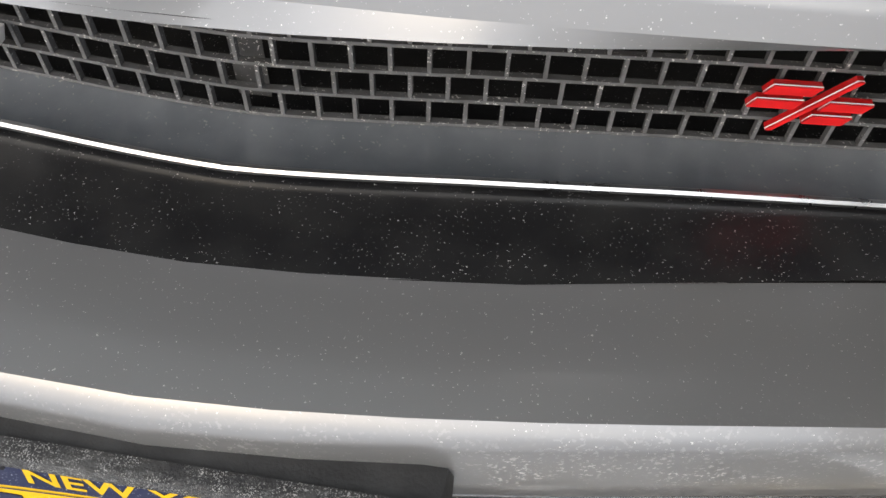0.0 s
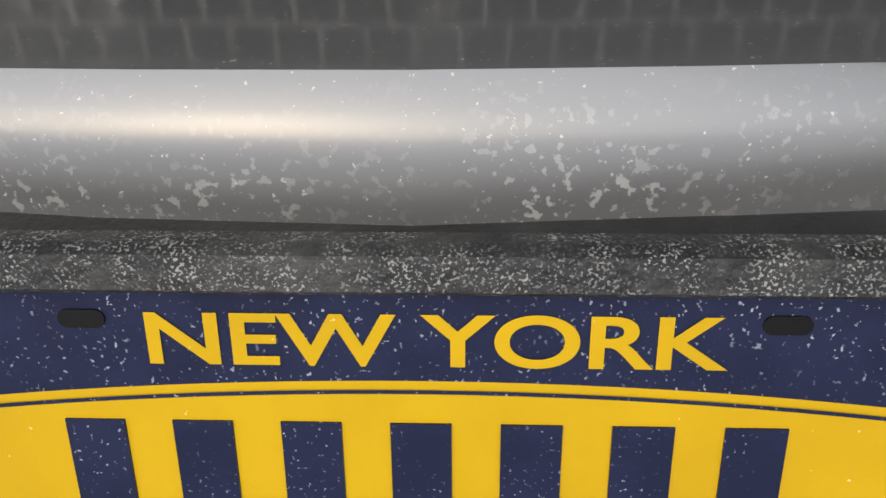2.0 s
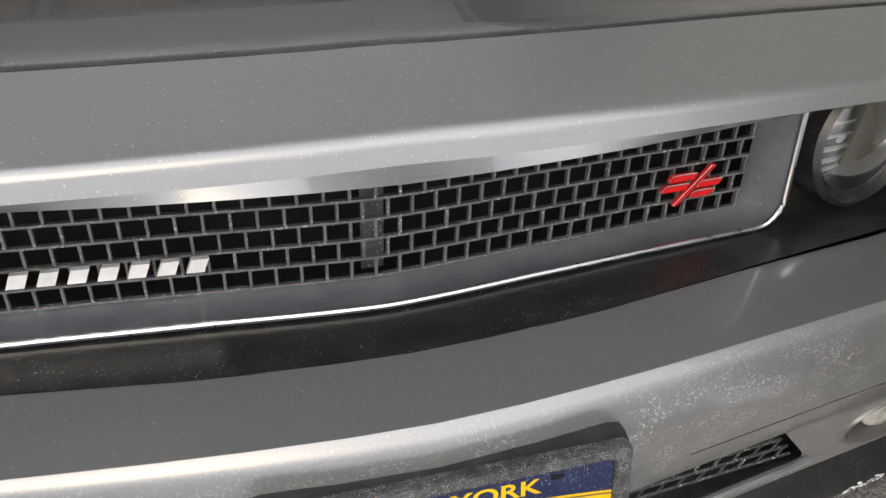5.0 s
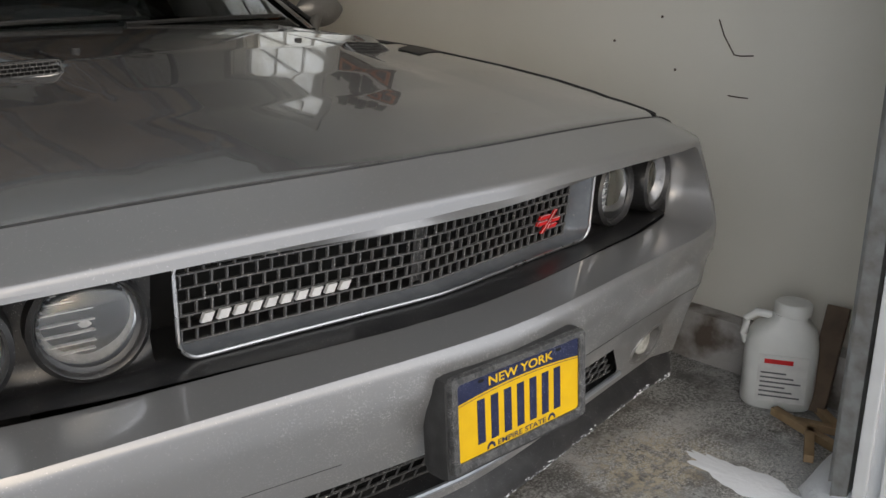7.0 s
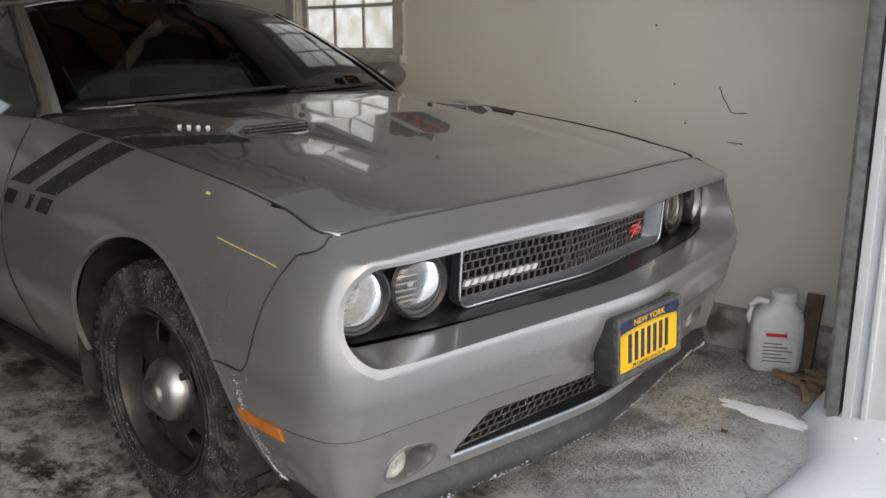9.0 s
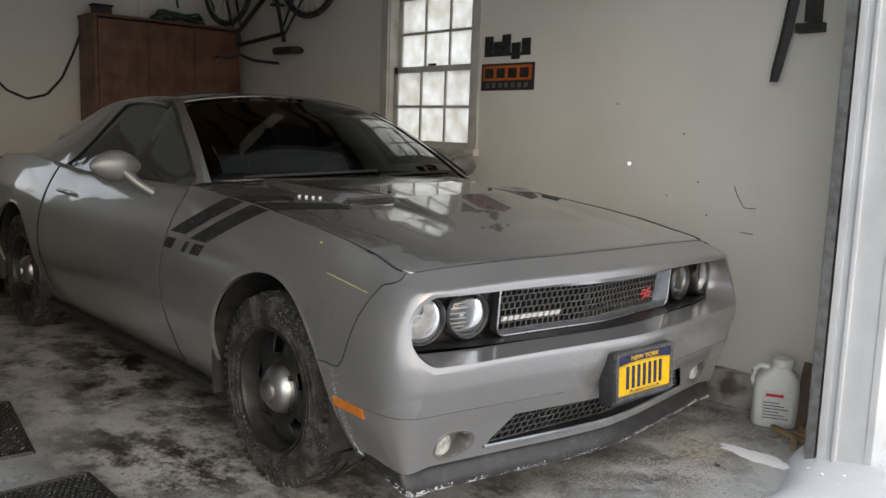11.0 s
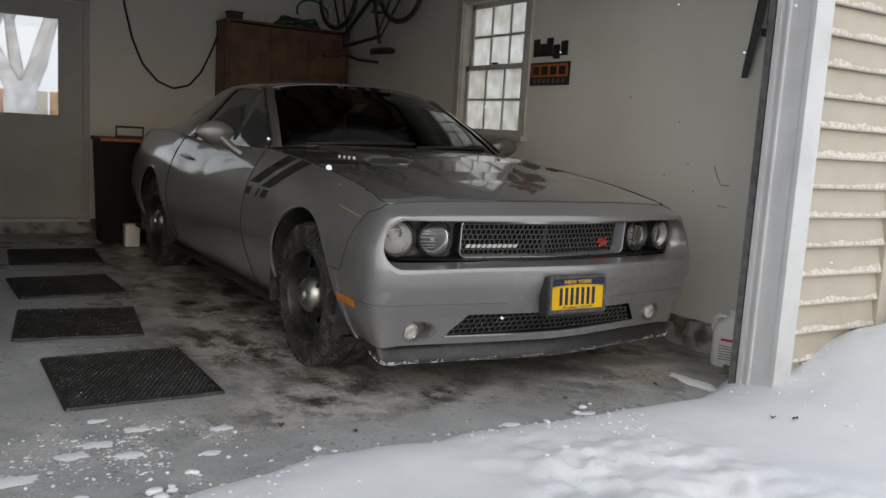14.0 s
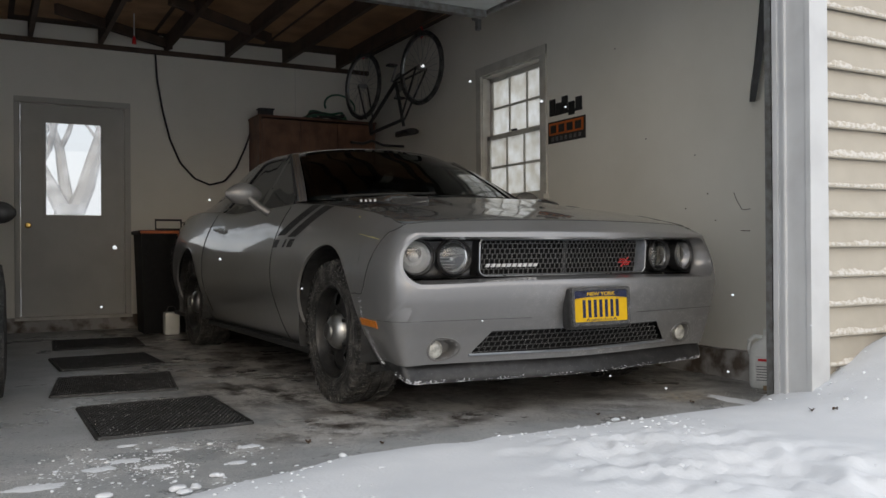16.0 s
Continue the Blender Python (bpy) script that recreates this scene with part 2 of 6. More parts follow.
def floor_material():
    """Grey floor paint with tyre mud, wet stains and dried salt, darker in blotches by the nose."""
    m = material("stained_grey_floor_paint", (0.35, 0.365, 0.375), 0.42, 0, (0.285, 0.295, 0.30), 1.6, (0.35, 0.7), bump=0.12, bump_scale=70)
    n, l = m.node_tree.nodes, m.node_tree.links
    b = n["Principled BSDF"]
    base = b.inputs["Base Color"].links[0].from_socket
    tc = n.new("ShaderNodeTexCoord").outputs["Object"]

    def mask(sc, a, c, stretch=(1, 1, 1), detail=8.0, rough=0.65):
        mp = n.new("ShaderNodeMapping")
        mp.inputs["Scale"].default_value = stretch
        l.new(tc, mp.inputs[0])
        t = n.new("ShaderNodeTexNoise")
        t.inputs["Scale"].default_value, t.inputs["Detail"].default_value, t.inputs["Roughness"].default_value = sc, detail, rough
        l.new(mp.outputs[0], t.inputs["Vector"])
        r = n.new("ShaderNodeMapRange")
        r.inputs[1].default_value, r.inputs[2].default_value = a, c
        l.new(t.outputs["Fac"], r.inputs[0])
        return r.outputs[0]

    def band(axis, a, c):
        s = n.new("ShaderNodeSeparateXYZ")
        l.new(tc, s.inputs[0])
        r = n.new("ShaderNodeMapRange")
        r.interpolation_type = "SMOOTHSTEP"
        r.inputs[1].default_value, r.inputs[2].default_value = a, c
        l.new(s.outputs[axis], r.inputs[0])
        return r.outputs[0]

    def times(p, q):
        k = n.new("ShaderNodeMath")
        k.operation = "MULTIPLY"
        l.new(p, k.inputs[0])
        l.new(q, k.inputs[1])
        return k.outputs[0]

    def mix(fac, a, col):
        x = n.new("ShaderNodeMixRGB")
        l.new(fac, x.inputs[0])
        l.new(a, x.inputs[1])
        x.inputs[2].default_value = (*col, 1)
        return x.outputs[0]

    lane = times(band("X", -1.75, -1.15), band("Y", -0.02, 0.30))
    out = mix(times(mask(2.6, 0.36, 0.56, (1.2, 0.85, 1)), lane), base, (0.105, 0.088, 0.074))
    out = mix(times(mask(1.7, 0.47, 0.58, (1.2, 0.8, 1)), lane), out, (0.040, 0.032, 0.026))
    out = mix(times(mask(4.2, 0.45, 0.56, (1.2, 0.8, 1), 12.0, 0.75), lane), out, (0.47, 0.455, 0.43))
    out = mix(mask(9.0, 0.62, 0.70), out, (0.14, 0.13, 0.12))
    near = band("Y", 0.55, 0.30)
    bay = times(near, band("Y", -0.02, 0.16))
    out = mix(times(mask(4.0, 0.50, 0.60, (1, 1, 1), 12.0, 0.75), bay), out, (0.46, 0.46, 0.46))
    # Darker blotches under and beside the nose, then pale grit.
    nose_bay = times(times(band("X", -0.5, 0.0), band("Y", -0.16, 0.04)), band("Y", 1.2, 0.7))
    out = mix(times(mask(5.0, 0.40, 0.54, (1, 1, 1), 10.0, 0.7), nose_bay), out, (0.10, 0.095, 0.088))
    out = mix(times(times(mask(90.0, 0.48, 0.56, (1, 1, 1), 6.0, 0.8), mask(3.2, 0.44, 0.54)), nose_bay), out, (0.45, 0.44, 0.42))
    # Tan spill beside the nose.
    spill = times(times(band("X", 0.45, 0.62), band("X", 0.95, 0.75)), times(band("Y", 0.02, 0.12), band("Y", 0.38, 0.22)))
    out = mix(times(mask(40.0, 0.44, 0.56), spill), out, (0.42, 0.36, 0.26))
    grit = band("Y", 1.3, 0.2)
    out = mix(times(times(mask(150.0, 0.50, 0.56, (1, 1, 1), 6.0, 0.8), mask(4.0, 0.40, 0.56)), grit), out, (0.55, 0.54, 0.52))
    out = mix(times(mask(55.0, 0.57, 0.63, (1, 1, 1), 6.0, 0.75), mask(3.1, 0.36, 0.52)), out, (0.05, 0.045, 0.04))
    l.new(out, b.inputs["Base Color"])
    rr = n.new("ShaderNodeMapRange")
    rr.inputs[3].default_value, rr.inputs[4].default_value = 0.6, 0.22
    l.new(mask(1.3, 0.4, 0.6), rr.inputs[0])
    l.new(rr.outputs[0], b.inputs["Roughness"])
    return m


FLOOR = floor_material()


# ---- building helpers ----
def part(name, bm, mat, parent=None, label="", smooth=False, angle=40, thick=0.0):
    """Links a bmesh as one mesh object under a thing or a part."""
    bmesh.ops.remove_doubles(bm, verts=bm.verts, dist=1e-5)
    bmesh.ops.recalc_face_normals(bm, faces=bm.faces)
    me = bpy.data.meshes.new(name)
    if smooth:
        for fc in bm.faces:
            fc.smooth = True
        for e in bm.edges:
            if len(e.link_faces) == 2 and e.calc_face_angle(0) > radians(angle):
                e.smooth = False
    bm.to_mesh(me)
    bm.free()
    me.materials.append(mat)
    ob = new(name, me)
    if parent is not None:
        ob.parent = parent
    if label:
        tagged(ob, label)
    if thick:
        s = ob.modifiers.new("thickness", "SOLIDIFY")
        s.thickness, s.offset = thick, -1
    return ob


def thing(name, label, category, group="", kind="", at=None):
    ob = tagged(new(name), label, category, group, kind)
    if at is not None:
        ob.matrix_basis = at
    return ob


def box(bm, x0, x1, y0, y1, z0, z1, bevel=0.0, m=None):
    r = bmesh.ops.create_cube(bm, size=1.0, matrix=Matrix.Translation(((x0 + x1) / 2, (y0 + y1) / 2, (z0 + z1) / 2)) @ Matrix.Diagonal((x1 - x0, y1 - y0, z1 - z0, 1)))
    vs = r["verts"]
    if bevel:
        es = {e for v in vs for e in v.link_edges}
        rb = bmesh.ops.bevel(bm, geom=list(es), offset=bevel, segments=2, affect="EDGES", profile=0.6)
        vs = list({v for v in rb["verts"]} | {v for v in vs if v.is_valid})
    if m is not None:
        bmesh.ops.transform(bm, matrix=m, verts=[v for v in vs if v.is_valid])
    return bm


def boxed(*a, bevel=0.0, m=None):
    return box(bmesh.new(), *a, bevel=bevel, m=m)


def loft(bm, rows, closed=False):
    """Quads between rows of equally many points."""
    vs = [[bm.verts.new(p) for p in r] for r in rows]
    k = len(rows[0])
    for a, b in zip(vs, vs[1:]):
        for i in range(k if closed else k - 1):
            j = (i + 1) % k
            try:
                bm.faces.new((a[i], a[j], b[j], b[i]))
            except ValueError:
                pass
    return vs


def tube(bm, pts, r, sides=8, closed=False):
    pts = [Vector(p) for p in pts]
    rows = []
    k = len(pts)
    up = Vector((0.13, 0.21, 0.97))
    for i, p in enumerate(pts):
        a = pts[(i - 1) % k] if closed or i else p
        b = pts[(i + 1) % k] if closed or i < k - 1 else p
        d = (b - a).normalized()
        u = d.cross(up)
        if u.length < 0.05:
            u = d.cross(Vector((1, 0, 0)))
        u.normalize()
        w = d.cross(u)
        rows.append([p + r * (math.cos(2 * math.pi * s / sides) * u + math.sin(2 * math.pi * s / sides) * w) for s in range(sides)])
    if closed:
        rows.append(rows[0])
    vs = loft(bm, rows, True)
    if not closed:
        bm.faces.new(vs[0])
        bm.faces.new(vs[-1])
    return bm


def lathe(bm, prof, segs=48, axis="X", centre=(0, 0, 0), skip=None):
    """Turns a profile of (radius, along) round an axis. skip(ring, segment) leaves a face out."""
    cx, cy, cz = centre
    rows = []
    for r, h in prof:
        row = []
        for s in range(segs):
            a = 2 * math.pi * s / segs
            c, d = r * math.cos(a), r * math.sin(a)
            row.append(bm.verts.new((cx + h, cy + c, cz + d) if axis == "X" else (cx + c, cy + h, cz + d) if axis == "Y" else (cx + c, cy + d, cz + h)))
        rows.append(row)
    for i, (a, b) in enumerate(zip(rows, rows[1:])):
        for s in range(segs):
            if skip and skip(i, s):
                continue
            t = (s + 1) % segs
            bm.faces.new((a[s], a[t], b[t], b[s]))
    return bm


def ramp(x, xs, ys):
    return float(np.interp(x, xs, ys))


def smooth_table(xs, ys, n=400, passes=6, width=9):
    """A fine, rounded version of a coarse table, mirrored free end."""
    t = np.linspace(0, len(xs) - 1, n)
    x, y = np.interp(t, range(len(xs)), xs), np.interp(t, range(len(xs)), ys)
    for _ in range(passes):
        for arr in (x, y):
            pad = np.r_[2 * arr[0] - arr[width:0:-1], arr, 2 * arr[-1] - arr[-2:-width - 2:-1]]
            arr[:] = np.convolve(pad, np.ones(2 * width + 1) / (2 * width + 1), "same")[width:-width]
    return x, y

# ---- the car ----
HUB_F, HUB_R, HUB_Z, TYRE_R, ARCH_R = 0.92, 3.866, 0.345, 0.345, 0.405
XT = [0, 0.2, 0.4, 0.55, 0.7, 0.8, 0.875, 0.924, 0.947, 0.953]
XS, YLOW = smooth_table(XT, [0.012, 0.036, 0.070, 0.095, 0.119, 0.134, 0.154, 0.204, 0.31, 0.50])
_, YHIGH = smooth_table(XT, [0.118, 0.127, 0.145, 0.156, 0.166, 0.175, 0.191, 0.232, 0.33, 0.50])
_, YTOP = smooth_table(XT, [0.205, 0.213, 0.233, 0.248, 0.264, 0.277, 0.294, 0.328, 0.39, 0.50])
TAU = np.linspace(0, 1, len(XS))


def top_z(tau):
    a = min(1, abs(tau))
    if a > 0.667:
        return edge_z(ramp(a, TAU, YTOP))
    return 0.868 - (0.868 - edge_z(ramp(0.667, TAU, YTOP))) * (a / 0.667) ** 2


def tuck(z, top):
    return 1 - 0.150 * max(0, (z - 0.60) / (top - 0.60)) ** 2.2 - 0.15 * max(0, (0.60 - z) / 0.40) ** 2


def blunt(x):
    """Rounds off a crease at the middle."""
    return math.hypot(x, 0.085) - abs(x)


def nose(tau, z):
    """The skin of the front end: tau runs from the middle (0) round the corner to the wheel arch (1)."""
    a, s = min(1, abs(tau)), 1 if tau >= 0 else -1
    x = ramp(a, TAU, XS)
    k = min(1, max(0, (z - 0.60) / 0.17))
    y = ramp(a, TAU, YLOW) * (1 - k) + ramp(a, TAU, YHIGH) * k
    y += 0.12 * blunt(x)
    top = top_z(tau)
    zn = z if z < 0.79 else 0.79 + (z - 0.79) * 0.072 / (top - 0.79)
    zd = zn + (0.012 * min(1, (x / 0.7) ** 2) if zn < 0.62 else 0)
    d = ramp(zd, [0.16, 0.25, 0.30, 0.38, 0.45, 0.535, 0.572, 0.588, 0.60, 0.79, 0.800, 0.812, 0.830, 0.848, 0.862],
             [0.15, 0.114, 0.100, 0.072, 0.037, 0.006, 0.0010, 0.0, 0.0, 0.0, 0.0, 0.0, 0.0, 0.0, 0.0])
    g = ramp(zn, [0.79, 0.811, 0.820, 0.832, 0.847, 0.862], [0, 0.02, 0.17, 0.42, 0.72, 1.0])
    y += (ramp(a, TAU, YTOP) - ramp(a, TAU, YHIGH)) * g
    wrap = min(1, max(0, (a - 0.50) / 0.45))
    y += d * (1 - wrap)
    x *= 1 - (1 - tuck(z, top)) * (0.25 + 0.75 * wrap) if z > 0.60 else 1 - (1 - tuck(z, top)) * wrap
    return Vector((s * x, y, z))


def tau_of(x):
    return math.copysign(ramp(abs(x), XS, TAU), x)


def recess(x):
    """How far back the seam under the grille lies."""
    a = abs(x)
    return ramp(a, [0, 0.2, 0.4, 0.6, 0.8, 0.9], [0.100, 0.127, 0.166, 0.200, 0.258, 0.33]) + 0.14 * blunt(x)


def round_rect(w, z0, z1, r, n=14, straight=22):
    """Points (x, z) round a rectangle with rounded corners, from the lower right corner on."""
    pts = []
    for cx, cz, a0 in ((w - r, z0 + r, -90), (w - r, z1 - r, 0), (-w + r, z1 - r, 90), (-w + r, z0 + r, 180)):
        for i in range(n + 1):
            a = radians(a0 + 90 * i / n)
            pts.append((cx + r * math.cos(a), cz + r * math.sin(a)))
        if a0 in (0, 180):
            s = -1 if a0 == 0 else 1
            for i in range(1, straight):
                pts.append((s * (-(w - r) + 2 * (w - r) * i / straight), z1 if a0 == 0 else z0))
    return pts


car = thing("coupe_car", "grey metallic two-door muscle coupe, salt-stained, parked nose out", "car", at=pose(0, 0, 0, 0, 0, 0.6))


def front_end():
    def sag(pts):
        """The lower edge dips towards the sides."""
        return [(x, z - 0.012 * min(1, (x / 0.7) ** 2) * min(1, max(0, (0.70 - z) / 0.09))) for x, z in pts]
    hole = sag(round_rect(0.882, 0.605, 0.790, 0.080))
    inner = sag(round_rect(0.850, 0.617, 0.780, 0.068))
    zc, hw = 0.69, 0.100
    rings, count = [], 14
    for k in range(count):
        row = []
        for x, z in hole:
            t = tau_of(x)
            p, q = x / 0.882, (z - zc) / hw
            m = max(abs(p), abs(q))
            tp = math.copysign(min(1, abs(p) / m), p)
            to = math.copysign(ramp(abs(tp), [0, 0.882, 1], [0, tau_of(0.882), 1.0]), tp)
            zo = zc + ((top_z(to) if q > 0 else 0.44) - zc) * abs(q / m)
            wide = max(0.02, (nose(to, zo) - nose(t, z)).length)
            band = min(0.5, (0.019 + 0.013 * abs(p) ** 6) / wide)
            f = band * k / 2 if k < 3 else band + (1 - band) * ((k - 2) / (count - 3)) ** 1.3
            v = nose(t + (to - t) * f, z + (zo - z) * f)
            row.append((v, f, p))
        rings.append(row)
    # The rim round the recess is one flat band that faces ahead.
    edge = [r[0] for r in rings[2]]
    for k in (0, 1):
        rings[k] = [(v + Vector((0, max(-0.004, (e.y - v.y)) * (0.85 if abs(p) > 0.9 else 0.85 * abs(p) ** 8), 0)), f, p) for (v, f, p), e in zip(rings[k], edge)]
    # The lower rim is a bevel that runs down to a crest standing slightly forward.
    for k in range(1, count):
        ahead = 0.0058 if k > 1 else 0.0042
        rings[k] = [(v - Vector((0, ahead * max(0, 1 - abs(p) ** 6) * (math.exp(-((v.z - 0.586) / 0.02) ** 2) if v.z > 0.586 else 1 - (0.586 - v.z) / 0.16) if v.z < 0.62 else 0, 0)), f, p) for v, f, p in rings[k]]
    rings = [[v for v, f, p in r] for r in rings]
    lip = []
    for f in (1.0, 0.7, 0.4, 0.15, 0.04):
        lip.append([a.lerp(Vector((xi, recess(xi), zi)), f) for a, (xi, zi) in zip(rings[0], inner)])
    bm = bmesh.new()
    vs = loft(bm, lip + rings, True)
    for row in (vs[len(lip)], vs[len(lip) + 2]):
        marked = set(row)
        for v in row:
            for e in v.link_edges:
                if e.other_vert(v) in marked and (row is vs[len(lip)] or v.co.z > 0.62 or abs(v.co.x) > 0.78):
                    e.smooth = False
    part("front_fascia", bm, PAINT_FRONT, car, "grey painted nose with a wide grille recess", True, 40)
    # Lower bumper with the air intake cut out.
    zs = [0.50, 0.4385, 0.425, 0.41, 0.397] + [0.385 - 0.0097 * i for i in range(11)] + [0.278, 0.268, 0.259, 0.25]
    taus = sorted({round(v, 4) for v in np.linspace(-1, 1, 201)} | {tau_of(0.545), tau_of(-0.545)})
    def mouth_edge(t, z):
        """Columns lean so that one of them follows the slanted ends of the intake."""
        e = 0.545 - 0.9 * min(0.085, max(0, z - 0.30)) * (1 if z < 0.386 else max(0, (0.4385 - z) / 0.0525))
        x0 = ramp(abs(t), TAU, XS)
        x1 = x0 * e / 0.545 if x0 < 0.545 else e + (x0 - 0.545) * (0.615 - e) / 0.07 if x0 < 0.615 else x0
        return nose(math.copysign(tau_of(x1), t), z) if abs(t) > 1e-6 and x0 < 0.615 else nose(t, z)
    bm = bmesh.new()
    rows = []
    for z in zs:
        rows.append([mouth_edge(t, z) if z < 0.45 else nose(t, z) + Vector((-0.004 * t, 0.004, 0)) for t in taus])
    vs = [[bm.verts.new(p) for p in r] for r in rows]
    for i in range(len(zs) - 1):
        for j in range(len(taus) - 1):
            xm, zm = (rows[i][j].x + rows[i][j + 1].x) / 2, (zs[i] + zs[i + 1]) / 2
            if 0.288 < zm < 0.385 and abs(taus[j] + taus[j + 1]) / 2 < tau_of(0.545):
                continue
            ax = abs(xm) - 0.70
            if (ax / (0.085 if ax < 0 else 0.044)) ** 2 + ((zm - 0.315) / 0.044) ** 2 < 1:
                continue
            bm.faces.new((vs[i][j], vs[i][j + 1], vs[i + 1][j + 1], vs[i + 1][j]))
    part("bumper", bm, PAINT_FRONT, car, "grey bumper cover spotted with dried road salt", True, 50)
    for s in (-1, 1):
        bm = bmesh.new()
        tube(bm, [nose(t * s, 0.4392) + Vector((0, -0.0002, 0)) for t in np.linspace(tau_of(0.30), 0.90, 30)], 0.0011, 5)
        part("bumper_seam", bm, BLACK, car)
    # Air intake: black sheet painted in for the hollow's dark, mesh, lower bright edge.
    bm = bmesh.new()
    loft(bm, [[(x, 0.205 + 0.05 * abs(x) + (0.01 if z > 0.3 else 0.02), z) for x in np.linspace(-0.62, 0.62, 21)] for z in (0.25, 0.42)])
    part("intake_dark_sheet", bm, VOID, car)
    bm = bmesh.new()
    for k in range(5):
        z = 0.292 + 0.022 * k
        end = 0.535 - 0.9 * max(0, z - 0.30)
        tube(bm, [(x, 0.168 - 0.30 * (z - 0.29) + 0.07 * abs(x), z) for x in np.linspace(-end, end, 15)], 0.0024, 5)
        for j in range(-18, 19):
            x = (j + 0.5 * (k % 2)) * 0.03
            if k < 4 and abs(x) < end - 0.02:
                y = 0.168 - 0.30 * (z - 0.29) + 0.07 * abs(x)
                tube(bm, [(x, y, z), (x + 0.006, y - 0.0066, z + 0.022)], 0.0022, 5)
    part("intake_mesh", bm, MESH_DARK, car, "dark plastic brick-pattern intake mesh")
    bm = bmesh.new()
    tube(bm, [nose(tau_of(x), 0.283) + Vector((0, -0.004, 0)) for x in np.linspace(-0.56, 0.56, 31)], 0.006, 8)
    part("intake_trim", bm, SATIN, car, smooth=True)
    # Chin spoiler.
    bm = bmesh.new()
    prof = ((0.07, 0.278), (0.035, 0.262), (0.012, 0.236), (-0.006, 0.205), (-0.016, 0.182), (-0.012, 0.170), (0.04, 0.172))
    rows = []
    for d, z in prof:
        row = []
        for t in np.linspace(-0.97, 0.97, 61):
            p = nose(t, 0.26)
            w = max(0, (abs(t) - 0.55) / 0.42)
            row.append(Vector((p.x - math.copysign(d * w, p.x), p.y + d * (1 - w) + 0.012, z + 0.055 * w ** 1.4)))
        rows.append(row)
    loft(bm, rows)
    part("chin_spoiler", bm, CHIN, car, "black chin spoiler with a white salt crust", True, 50)
    bm = bmesh.new()
    random.seed(3)
    for i in range(620):
        f = random.uniform(2, len(rows[4]) - 3)
        p = rows[4][int(f)].lerp(rows[4][int(f) + 1], f % 1)
        q = rows[5][int(f)].lerp(rows[5][int(f) + 1], f % 1)
        if noise.noise((f * 0.6, 0, 0)) < -0.12:
            continue
        r = random.uniform(0.0008, 0.0021)
        bmesh.ops.create_icosphere(bm, subdivisions=1, radius=r, matrix=Matrix.Translation(q.lerp(p, random.random() ** 2 * 1.2)) @ Matrix.Diagonal((random.uniform(1, 3.2), 0.8, 0.8, 1)))
    for i in range(420):
        f = random.random()
        z = 0.235 + 0.30 * f ** 1.6
        for_side = -1 if i % 3 else 1
        q = side_point(0.488 - abs(random.gauss(0, 0.012)) - (0.10 * random.random() ** 3 if i % 4 == 0 else 0), z, for_side)
        r = random.uniform(0.0005, 0.0013) * (1.5 if f < 0.12 else 1)
        bmesh.ops.create_icosphere(bm, subdivisions=1, radius=r, matrix=Matrix.Translation(q) @ Matrix.Diagonal((0.7, random.uniform(0.8, 2.0), random.uniform(0.8, 2.2), 1)))
    tagged(part("salt_crust", bm, SNOW, car), kind="stuff")
    # Black tray and lamp panel behind the recess.
    bm = bmesh.new()
    xs = np.linspace(-0.85, 0.85, 69)
    rows = []
    for d, z in ((-0.001, 0.6165), (0.014, 0.6172), (0.058, 0.615), (0.088, 0.613), (0.098, 0.62), (0.103, 0.65), (0.073, 0.772)):
        rows.append([Vector((x, recess(x) + d + (0.16 if abs(x) < 0.487 and z > 0.618 else 0), z + (0.06 * max(0, (abs(x) - 0.80) / 0.05) if z < 0.65 else 0))) for x in xs])
    loft(bm, rows)
    part("lamp_panel", bm, GLOSS_BLACK, car, "gloss black panel round the lamps", True, 50)


def veer(x):
    """How the grille sweeps back from its middle crease."""
    return ramp(abs(x), [0, 0.15, 0.3, 0.5], [0, 0.021, 0.038, 0.056]) + 0.11 * blunt(x)


GRILLE_LEAN = 0.14


def grille_y(x, z):
    return 0.237 + veer(x) - GRILLE_LEAN * (z - 0.624)


